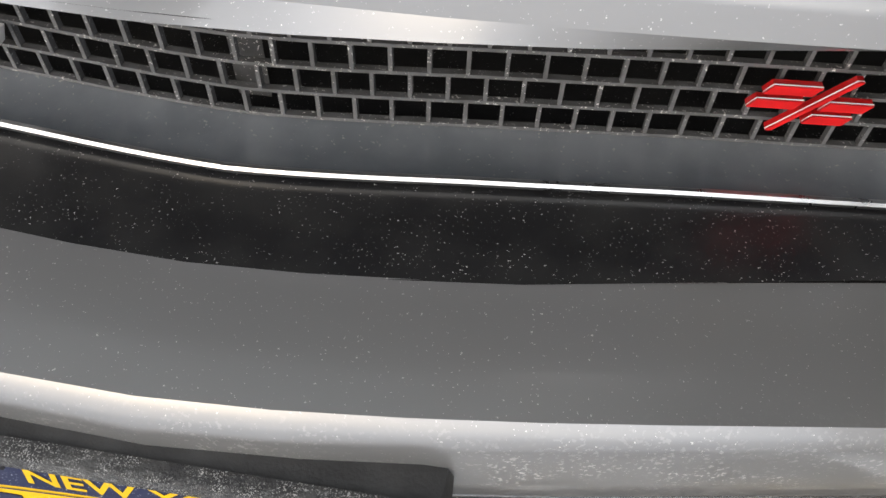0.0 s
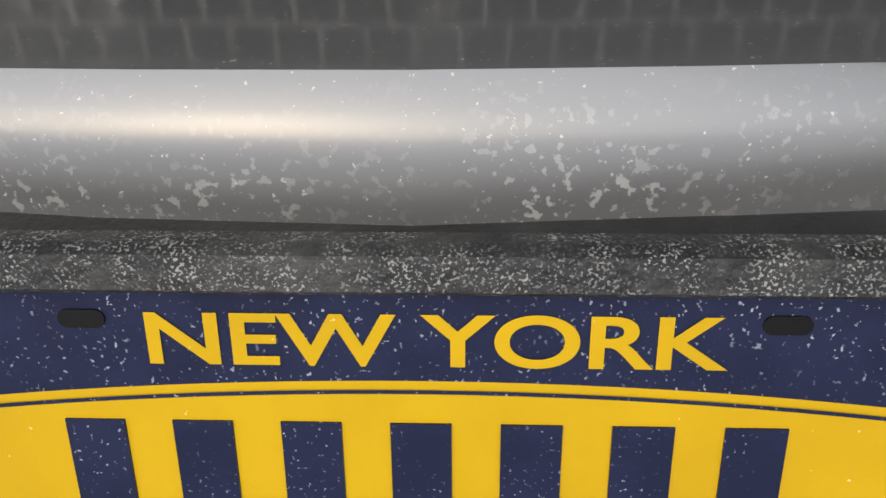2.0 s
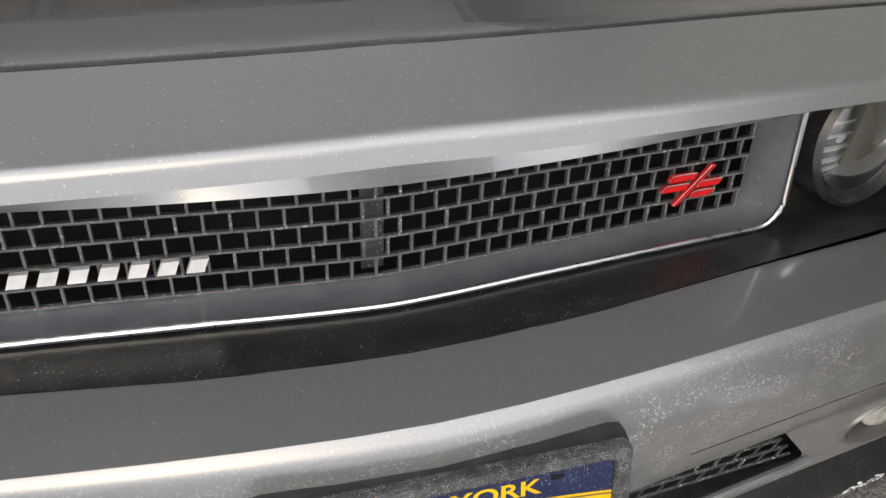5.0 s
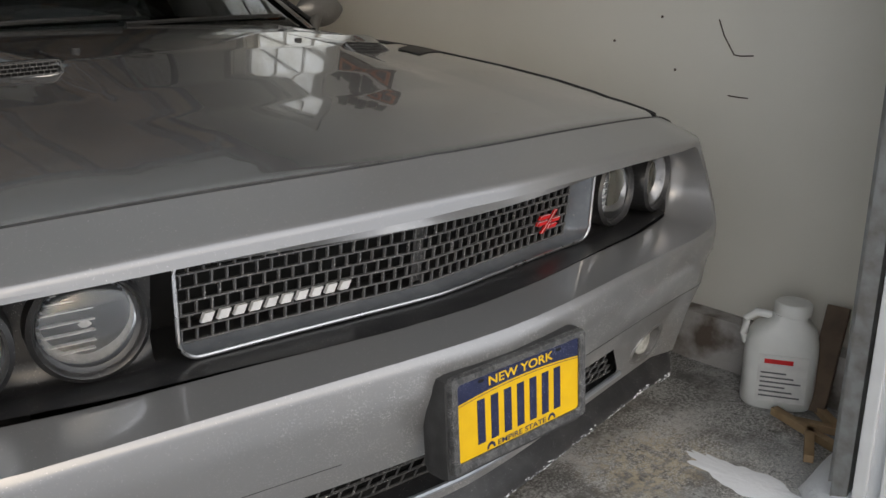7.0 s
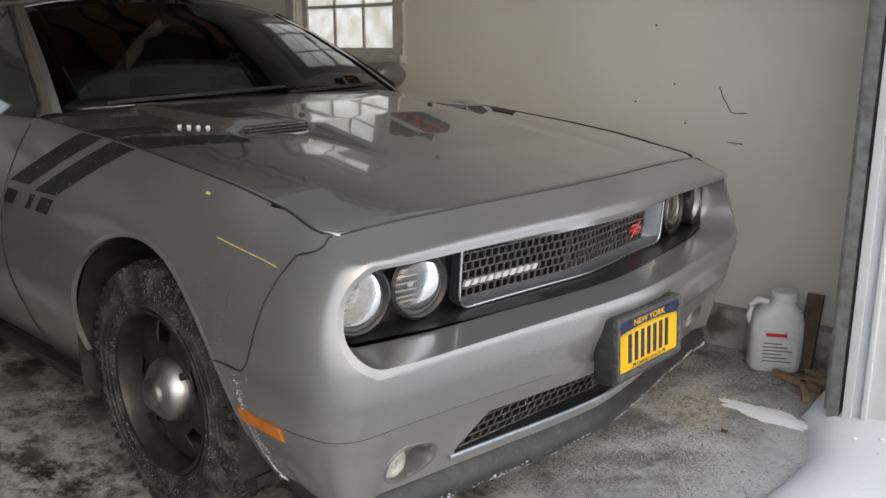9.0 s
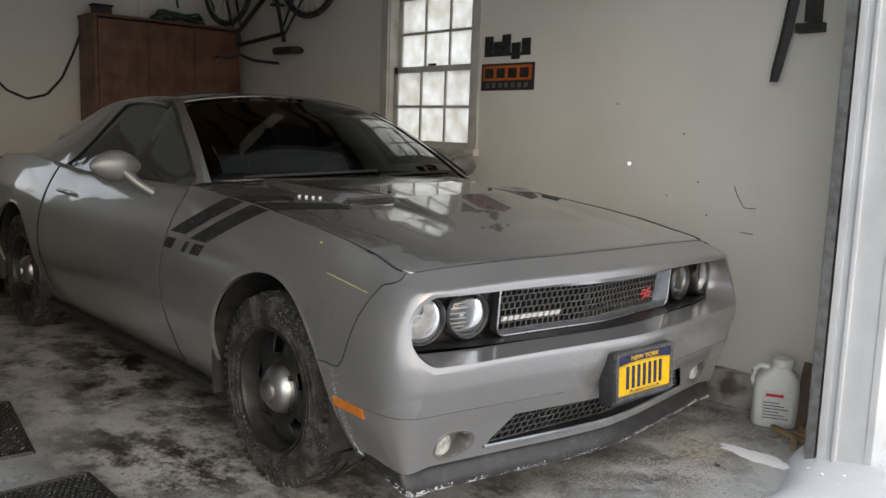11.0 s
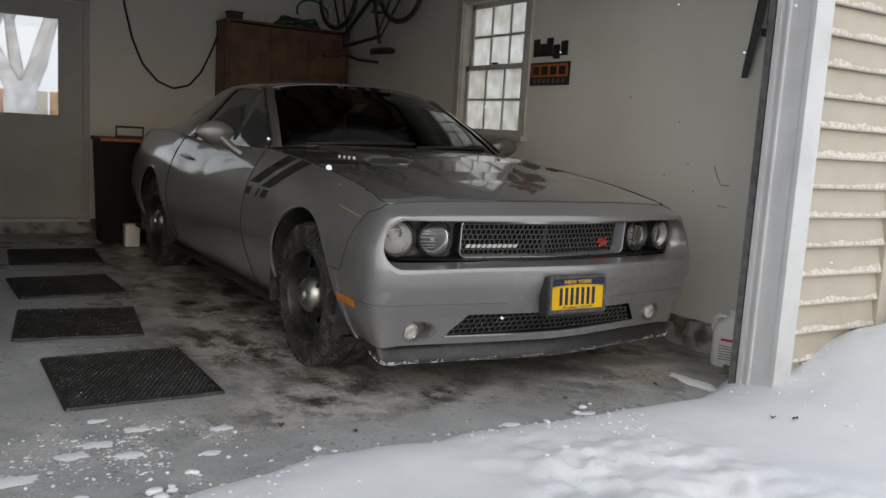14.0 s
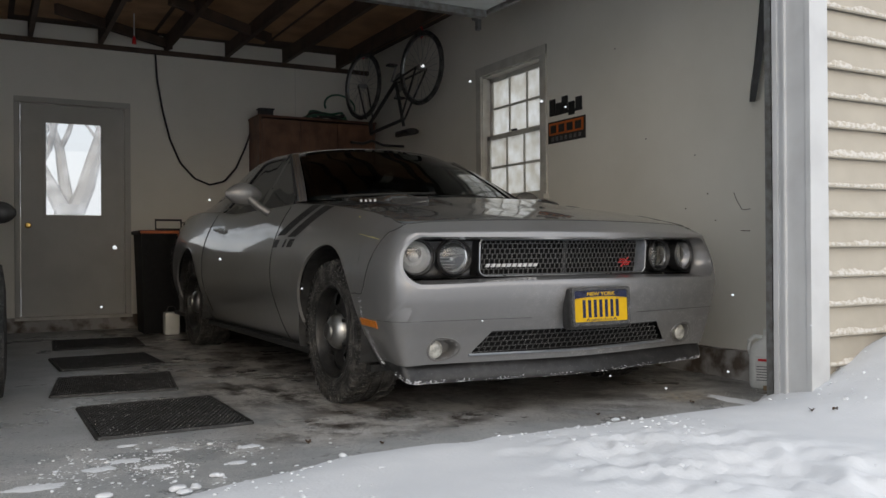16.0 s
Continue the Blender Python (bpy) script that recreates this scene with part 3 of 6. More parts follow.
def grille():
    inner = round_rect(0.456, 0.6235, 0.778, 0.018, 6, 40)
    outer = round_rect(0.478, 0.619, 0.790, 0.034, 6, 40)

    def lip_y(x, z):
        f = min(1, max(0, (z - 0.619) / 0.165))
        return 0.187 * (1 - f) + 0.176 * f + veer(x)
    rows = []
    for f in (0, 0.12, 0.35, 0.6, 0.85, 1.0):
        row = []
        for (xi, zi), (xo, zo) in zip(inner, outer):
            yi, yo = grille_y(xi, zi) + 0.006, lip_y(xo, zo)
            row.append((xi + (xo - xi) * f, yi + (yo - yi) * f, zi + (zo - zi) * f - 0.006 * math.sin(f * math.pi)))
        rows.append(row)
    bm = bmesh.new()
    loft(bm, rows, True)
    g = part("grille", bm, SATIN, car, "satin grey grille surround", True, 60)
    bm = bmesh.new()
    tube(bm, [(x, lip_y(x, z) - 0.001, z) for x, z in outer], 0.0034, 8, True)
    part("chrome_trim", bm, CHROME, g, "thin bright chrome grille edge", True)
    # A black sheet stands in for the dark space behind the mesh.
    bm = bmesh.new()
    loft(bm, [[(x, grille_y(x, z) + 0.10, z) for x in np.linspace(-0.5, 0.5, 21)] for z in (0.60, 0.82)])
    part("grille_dark_sheet", bm, VOID, g)
    # Roof of the recess over the grille.
    bm = bmesh.new()
    xs = np.linspace(-0.482, 0.482, 31)
    loft(bm, [[(x, recess(x) + 0.004, 0.7825) for x in xs], [(x, lip_y(x, 0.79) + 0.004, 0.7915) for x in xs], [(x, lip_y(x, 0.79) + 0.09, 0.7915) for x in xs]])
    part("grille_header", bm, GLOSS_BLACK, g)
    # Staggered bars.
    bm = bmesh.new()
    pitch, step, bar = 0.0250, 0.0228, 0.0014
    slant = Vector((0, -GRILLE_LEAN, 1)).normalized()

    def strip(p, q, w, depth, across):
        p, q, a = Vector(p), Vector(q), Vector(across)
        back = Vector((0, depth, 0))
        c = [p - a * w, q - a * w, q + a * w, p + a * w]
        f = [bm.verts.new(v) for v in c]
        b = [bm.verts.new(v + back) for v in c]
        bm.faces.new(f)
        for i in range(4):
            bm.faces.new((f[i], f[(i + 1) % 4], b[(i + 1) % 4], b[i]))
    xs = np.linspace(-0.454, 0.454, 41)
    for k in range(7):
        z = 0.625 + k * step
        if z > 0.775:
            break
        for x0, x1 in zip(xs, xs[1:]):
            strip((x0, grille_y(x0, z), z), (x1, grille_y(x1, z), z), bar, 0.006, slant)
        z1 = min(0.776, z + step)
        for j in range(-19, 20):
            x = (j + (0.5 if k % 2 else 0.0)) * pitch
            if abs(x) < 0.452:
                strip((x, grille_y(x, z) + 0.0004, z), (x, grille_y(x, z1) + 0.0004, z1), bar, 0.006, (1, 0, 0))
    part("grille_mesh", bm, MESH, g, "grey brick-pattern grille mesh with ice specks")
    bm = bmesh.new()
    loft(bm, [[(x, grille_y(x, z) + 0.02, z) for x in (-0.012, 0.012)] for z in (0.625, 0.778)])
    part("centre_strip", bm, MESH_DARK, g)
    # Name strip as plain slanted blocks.
    n = 10
    for i in range(n):
        x0 = -0.425 + i * 0.0268
        bm = bmesh.new()
        w, z0, z1 = 0.0165, 0.657, 0.672
        pts = [(x0, z0), (x0 + w, z0), (x0 + w + 0.006, z1), (x0 + 0.006, z1)]
        loft(bm, [[(x, grille_y(x, z) - 0.012 + d, z) for x, z in pts] for d in (0, 0.008)], True)
        bm.faces.new([v for v in bm.verts][:4])
        part("letter_block", bm, SILVER, g, "silver slanted letter block" if i == 0 else "")
    # Sport badge as plain red shapes.
    for pts in (((0.338, 0.680), (0.369, 0.680), (0.374, 0.687), (0.343, 0.687)), ((0.331, 0.668), (0.361, 0.668), (0.366, 0.675), (0.336, 0.675)),
                ((0.350, 0.648), (0.354, 0.648), (0.397, 0.694), (0.393, 0.694)),
                ((0.378, 0.668), (0.406, 0.668), (0.411, 0.675), (0.383, 0.675)), ((0.371, 0.656), (0.397, 0.656), (0.402, 0.663), (0.376, 0.663))):
        bm = bmesh.new()
        loft(bm, [[(x, grille_y(x, z) - 0.013 + d, z) for x, z in pts] for d in (0, 0.008)], True)
        bm.verts.ensure_lookup_table()
        bm.faces.new(bm.verts[:4])
        b = part("badge_block", bm, RED, g, "red badge shape with a light edge")
        bm = bmesh.new()
        tube(bm, [(x, grille_y(x, z) - 0.011, z) for x, z in pts], 0.0006, 6, True)
        part("badge_edge", bm, SILVER, b)


def headlamp(x, y, z, outer):
    s = 1 if x > 0 else -1
    r = 0.073 if outer else 0.071
    turn = pose(x, y, z, 0, 0, s * (14 if outer else 8))
    bm = bmesh.new()
    lathe(bm, [(r + 0.010, 0.05), (r + 0.011, -0.002), (r + 0.004, -0.008), (r, 0.0), (r - 0.004, 0.02)], 48, "Y")
    h = part("headlamp", bm, GLOSS_BLACK, car, "round clear headlamp in a black bezel", True)
    h.matrix_basis = turn
    bm = bmesh.new()
    lathe(bm, [(r - 0.002, 0.006), (r * 0.93, 0.02), (r * 0.80, 0.045), (r * 0.55, 0.062), (r * 0.30, 0.068)], 36, "Y")
    part("reflector", bm, REFLECTOR, h, "faceted chrome reflector")
    bm = bmesh.new()
    lathe(bm, [(r * 0.30, 0.06), (r * 0.28, 0.040), (r * 0.18, 0.033), (r * 0.0 + 0.001, 0.031)], 24, "Y")
    part("bulb_shield", bm, REFLECTOR, h, smooth=True)
    bm = bmesh.new()
    for i in range(7):
        a = -0.8 + 1.6 * i / 6
        zz = r * 0.75 * math.sin(a * 1.2)
        ww = math.sqrt(max(0.0001, (r * 0.86) ** 2 - zz * zz))
        box(bm, -ww, ww * 0.2, 0.024, 0.034, zz - 0.0007, zz + 0.0007)
    part("reflector_rib", bm, REFLECTOR, h)
    bm = bmesh.new()
    for k in range(40):
        a = 2 * math.pi * k / 40
        box(bm, -0.0018, 0.0018, 0.006, 0.012, r * 0.90, r * 0.955, 0, pose(0, 0, 0, 0, math.degrees(a), 0))
    part("lens_tooth", bm, SATIN, h)
    bm = bmesh.new()
    rings = [(r - 0.001, 0.004), (r * 0.9, -0.002), (r * 0.65, -0.008), (r * 0.35, -0.012), (0.002, -0.013)]
    lathe(bm, rings + [(a, b + 0.002) for a, b in reversed(rings)], 40, "Y")
    part("lens", bm, LENS, h, "clear lens", True).visible_shadow = False


def fog_lamps():
    for s in (-1, 1):
        c = nose(tau_of(0.70 * s), 0.315)
        bm = bmesh.new()
        rows = []
        for f, d in ((1.06, 0.001), (1.0, -0.004), (0.92, -0.003), (0.84, 0.012), (0.74, 0.05)):
            row = []
            for i in range(40):
                a = 2 * math.pi * i / 40
                ex = 0.050 * math.cos(a) - s * (0.045 * max(0, -s * math.cos(a)))
                zz = 0.315 + f * 0.050 * math.sin(a)
                p = nose(tau_of(0.70 * s + f * ex), zz)
                row.append(Vector((p.x, p.y + d, zz)))
            rows.append(row)
        vs = loft(bm, rows, True)
        bm.faces.new(vs[-1])
        # The pocket's shade is put into its darker paint.
        fl = part("fog_lamp", bm, PAINT_DULL, car, "fog lamp in an oval bumper pocket", True, 60)
        bm = bmesh.new()
        lathe(bm, [(0.038, 0.03), (0.039, -0.002), (0.034, -0.008), (0.020, -0.012), (0.001, -0.014)], 32, "Y")
        k = part("fog_lens", bm, FOG, fl, "frosty round fog lens", True)
        k.matrix_basis = pose(c.x + s * 0.008, c.y + 0.030, 0.312, 0, 0, s * 10)


PLATE_Z, PLATE_TILT = 0.482, 3


def plate():
    """The plate, its frame and its holder, built upright round the middle and set on the bumper."""
    holder = part("plate_holder", boxed(-0.169, 0.169, -0.004, 0.060, -0.098, 0.084, bevel=0.018), BLACK, car, "black plate holder dusted with salt", True, 40)
    holder.matrix_basis = pose(0.005, 0.006, PLATE_Z, -PLATE_TILT, 0, -0.9)
    bm = bmesh.new()
    a, b = round_rect(0.1455, -0.066, 0.070, 0.007, 5, 12), round_rect(0.1625, -0.084, 0.084, 0.010, 5, 12)
    rows = []
    for f, y in ((0, -0.003), (0, -0.009), (0.15, -0.012), (0.85, -0.012), (1, -0.008), (1, 0.0)):
        rows.append([(p[0] + (q[0] - p[0]) * f, y, p[1] + (q[1] - p[1]) * f) for p, q in zip(a, b)])
    loft(bm, rows, True)
    fr = part("plate_frame", bm, BLACK_SALT, holder, "black plate frame streaked with salt", True, 40)
    pl = part("number_plate", boxed(-0.150, 0.150, -0.0065, -0.0045, -0.074, 0.074), YELLOW, holder, "yellow and navy plate")

    def curve_top(x):
        return 0.0435 - 0.42 * x * x
    bm = bmesh.new()
    xs = np.linspace(-0.149, 0.149, 25)
    loft(bm, [[(x, -0.0068, curve_top(x)) for x in xs], [(x, -0.0068, 0.0735) for x in xs]])
    part("navy_band", bm, NAVY, pl)
    bm = bmesh.new()
    loft(bm, [[(x, -0.0070, curve_top(x) - 0.0040) for x in xs], [(x, -0.0070, curve_top(x) - 0.0028) for x in xs]])
    part("navy_line", bm, NAVY, pl)
    # Each slot's dark is a black face laid on the plate.
    for s in (-1, 1):
        bm = bmesh.new()
        pts = round_rect(0.0064, 0.0588, 0.0642, 0.0026, 4, 3)
        vs = loft(bm, [[(s * 0.093 + x, -0.0074, z) for x, z in pts], [(s * 0.093 + x, -0.0060, z) for x, z in pts]], True)
        bm.faces.new(vs[0])
        part("bolt_slot", bm, VOID, pl)

    def words(text, size, z, mat, width):
        cu = bpy.data.curves.new("words", "FONT")
        cu.body, cu.size, cu.align_x = text, size, "CENTER"
        cu.offset = size * 0.018
        ob = new("words", cu)
        dg = bpy.context.evaluated_depsgraph_get()
        me = bpy.data.meshes.new_from_object(ob.evaluated_get(dg))
        bpy.data.objects.remove(ob)
        wide = max(v.co.x for v in me.vertices) - min(v.co.x for v in me.vertices)
        me.transform(Matrix.Diagonal((width / wide, 1, 1, 1)))
        me.materials.clear()
        me.materials.append(mat)
        o = new("lettering", me)
        o.parent = pl
        o.matrix_basis = pose(0, -0.0072, z, 90, 0, 0)
    words("NEW YORK", 0.0215, 0.0485, YELLOW, 0.155)
    words("EMPIRE STATE", 0.0135, -0.0635, NAVY, 0.118)
    for i in range(7):
        x = -0.0945 + i * 0.0306
        part("character_bar", boxed(x - 0.0085, x + 0.0085, -0.0072, -0.0060, -0.0475, 0.0300), NAVY, pl)
    for s in (-1, 1):
        bm = bmesh.new()
        loft(bm, [[(s * 0.074 + 0.010 * math.cos(a) * f, -0.0072, -0.0635 + 0.012 * math.sin(a) * f) for a in np.linspace(0, math.pi, 9)] for f in (1, 0.55)])
        part("corner_mark", bm, NAVY, pl)


def edge_z(y):
    """Height of the shoulder, where the flank meets the hood, the windows and the tail."""
    return ramp(y, [0.29, 0.4, 0.5, 0.62, 0.8, 1.2, 1.7, 2.4, 3.0, 3.5, 4.0, 4.6, 4.95], [0.842, 0.869, 0.890, 0.911, 0.934, 0.975, 1.006, 1.0, 1.0, 1.035, 1.05, 1.03, 0.98])


def half_width(y):
    return ramp(y, [0.45, 0.50, 0.8, 1.2, 1.8, 2.6, 3.4, 3.9, 4.4, 4.8, 4.98], [0.952, 0.953, 0.954, 0.951, 0.944, 0.945, 0.958, 0.965, 0.95, 0.90, 0.82])


def flank(y, z, s=-1, out=0.0):
    w = half_width(y) * tuck(z, edge_z(y))
    if y > 1.45:
        w -= 0.010 * math.exp(-((z - 0.40) / 0.12) ** 2) * min(1, (y - 1.45) / 0.3) * (1 if y < 3.4 else max(0, (3.6 - y) / 0.2))
    return Vector((s * (w + out), y, z))


def flank_bottom(y):
    for c in (HUB_F, HUB_R):
        d = abs(y - c)
        if d < ARCH_R:
            return HUB_Z + 0.015 + math.sqrt(ARCH_R ** 2 - d * d)
    return ramp(y, [0.45, 0.52, 1.3, 1.4, 3.4, 3.5, 4.3, 4.9], [0.22, 0.215, 0.2, 0.2, 0.2, 0.22, 0.24, 0.36])


def body_sides():
    ys = []
    for a, b, n in ((0.5005, HUB_F - ARCH_R - 0.006, 3), (HUB_F + ARCH_R + 0.012, HUB_R - ARCH_R - 0.012, 60), (HUB_R + ARCH_R + 0.012, 4.98, 18)):
        ys += list(np.linspace(a, b, n))
    for c in (HUB_F, HUB_R):
        ys += [c - ARCH_R * math.cos(math.pi * i / 40) for i in range(41)]
    ys = sorted(ys)

    def low(y):
        return max(flank_bottom(y), HUB_Z + 0.012 if any(abs(abs(y - c) - ARCH_R) < 1e-6 for c in (HUB_F, HUB_R)) else 0)
    cuts = ((0.5005, 1.752, "fender"), (1.755, 3.355, "car_door"), (3.358, 4.98, "quarter_panel"))
    for s in (-1, 1):
        for a, b, name in cuts:
            cols = [a] + [y for y in ys if a + 0.004 < y < b - 0.004] + [b]
            bm = bmesh.new()
            rows = []
            for y in cols:
                z0, z1 = low(y), edge_z(y)
                rows.append([flank(y, z0 + (z1 - z0) * (1 - (1 - i / 22) ** 1.15), s) for i in range(23)])
            loft(bm, rows)
            part(name, bm, PAINT_SIDE, car, "grey painted side panel dulled by salt", True, 60, 0.0 if name == "fender" else 0.004)
        for c in (HUB_F, HUB_R):
            bm = bmesh.new()
            arc = [math.pi * i / 40 for i in range(41)]
            rows = [[flank(c - r * math.cos(a), HUB_Z + 0.015 + r * math.sin(a), s, o) for a in arc] for r, o in ((ARCH_R + 0.012, 0.0008), (ARCH_R + 0.007, 0.003), (ARCH_R, 0.0025), (ARCH_R - 0.002, -0.012))]
            loft(bm, rows)
            part("arch_lip", bm, PAINT_SIDE, car, "", True, 60)
            bm = bmesh.new()
            rows = [[(s * x, c - ARCH_R * math.cos(a) * 1.01, max(0.14, HUB_Z + 0.015 + ARCH_R * 1.02 * math.sin(a))) for a in np.linspace(-0.3, math.pi + 0.3, 31)] for x in (0.925, 0.62)]
            vs = loft(bm, rows)
            bm.faces.new(vs[-1])
            part("wheel_well", bm, BLACK, car)
        bm = bmesh.new()
        loft(bm, [[flank(y, z, s, o) for y in np.linspace(1.34, 3.44, 20)] for z, o in ((0.235, 0.004), (0.20, 0.006), (0.175, -0.03))])
        part("sill", bm, BLACK_SALT, car, "black sill under the door", True)
        for pts in ([flank(1.7535, z, s, 0.0015) for z in np.linspace(0.24, 0.99, 20)], [flank(3.3565, z, s, 0.0015) for z in np.linspace(0.30, 1.0, 20)]):
            bm = bmesh.new()
            tube(bm, pts, 0.0028, 6)
            part("door_gap", bm, BLACK, car)
        bm = bmesh.new()
        seam = [(t, top_z(t) - d) for t, d in ((0.676, 0.0), (0.69, 0.0005), (0.705, 0.002), (0.72, 0.005))]
        seam += [(side_tau(y, z), z) for y, z in ((0.338, 0.812), (0.348, 0.79), (0.361, 0.76), (0.376, 0.72), (0.390, 0.67), (0.405, 0.62), (0.425, 0.575), (0.448, 0.549), (0.47, 0.546), (0.494, 0.548))]
        fine = np.linspace(0, len(seam) - 1, 80)
        pts = [nose(s * ramp(f, range(len(seam)), [t for t, z in seam]), ramp(f, range(len(seam)), [z for t, z in seam])) + Vector((s * 0.0012, -0.0012, 0.0004)) for f in fine]
        tube(bm, pts + [flank(y, z, s, 0.001) for y, z in ((0.515, 0.549), (0.545, 0.547), (0.578, 0.545))], 0.0022, 6)
        part("bumper_gap", bm, BLACK, car)
        # Marker lamp.
        bm = bmesh.new()
        q = [(0.352, 0.402), (0.512, 0.410), (0.512, 0.441), (0.352, 0.434)]
        rows = []
        for o, f in ((-0.004, 1.0), (0.004, 1.0), (0.006, 0.9)):
            row = []
            for y, z in q:
                yy, zz = 0.42 + (y - 0.42) * f, 0.428 + (z - 0.428) * f
                p = side_point(yy, zz, s)
                row.append(p + Vector((s * o, -o * 0.5, 0)))
            rows.append(row)
        vs = loft(bm, rows, True)
        bm.faces.new(vs[-1])
        part("marker_lamp", bm, AMBER, car, "amber side marker with an ice rim")
    # Lower body closing plates.
    bm = bmesh.new()
    box(bm, -0.86, 0.86, 0.55, 4.8, 0.19, 0.22)
    part("underbody", bm, BLACK, car)
    bm = bmesh.new()
    rows = []
    for z in (0.36, 0.5, 0.7, 0.9, 0.98):
        w = half_width(4.98) * tuck(z, 0.98)
        rows.append([(w * math.sin(a), 4.98 + 0.06 * math.cos(a) - 0.06 * abs(math.sin(a)) ** 2, z) for a in np.linspace(-math.pi / 2, math.pi / 2, 15)])
    loft(bm, rows)
    part("rear_bumper", bm, PAINT, car, "", True)


def side_flank(y, z):
    p = flank(y, z, -1) if y > 0.498 else side_point(y, z, -1)
    return p + Vector((-0.002, -0.001, 0.001))


def side_tau(y, z):
    """How far round the corner the bumper's side reaches that y."""
    lo, hi = 0.3, 1.0
    for _ in range(30):
        m = (lo + hi) / 2
        if nose(m, z).y < y:
            lo = m
        else:
            hi = m
    return lo


def side_point(y, z, s):
    """A point on the bumper's wrapped side at that y."""
    p = nose(side_tau(y, z), z)
    return Vector((s * p.x, p.y, z))


def hood_raw(x, y):
    return hood_z(x, y, True)


def hood_z(x, y, raw=False):
    base = ramp(y, [0.19, 0.3, 0.45, 0.7, 0.95, 1.25, 1.6, 1.8], [0.862, 0.884, 0.911, 0.952, 0.983, 1.009, 1.028, 1.031])
    a = abs(x)
    edge = edge_z(y)
    k = min(1, max(0, (a - 0.45) / 0.34))
    z = base + 0.012 * (1 - (a / 0.45) ** 2 if a < 0.45 else 0)
    z = z * (1 - k * k) + edge * k * k
    step = min(1, max(0, (y - 0.935 - 0.39 * (a - 0.36)) / 0.05))
    reach = 0.355 + 0.185 * step * step * (3 - 2 * step)
    bulge = min(1, max(0, (y - 0.55) / 0.4)) * (1 / (1 + math.exp((a - reach) / 0.010)))
    z += 0.020 * bulge
    y0 = hood_front(x)
    k = max(0.0, 1 - max(0.0, y - y0) / 0.30)
    return z + (ramp(abs(x), HOOD_X, HOOD_Z) - hood_raw(x, y0)) * k * k if raw is False else z


_line = [nose(t, top_z(t)) for t in np.linspace(0, 0.93, 60)]
HOOD_X, HOOD_Y, HOOD_Z = [p.x for p in _line], [p.y for p in _line], [p.z for p in _line]


_rim = [nose(t, top_z(t)) for t in np.linspace(0.64, 1.0, 60)]
RIM_Y, RIM_X = [p.y for p in _rim] + [0.53], [p.x for p in _rim] + [half_width(0.53) * 0.85]


def hood_edge(y):
    """Half the hood's width: it follows the top of the nose, then the fenders."""
    return ramp(y, RIM_Y, RIM_X) if y < 0.53 else half_width(y) * 0.85


def hood_front(x):
    return ramp(abs(x), HOOD_X, HOOD_Y) + 0.006


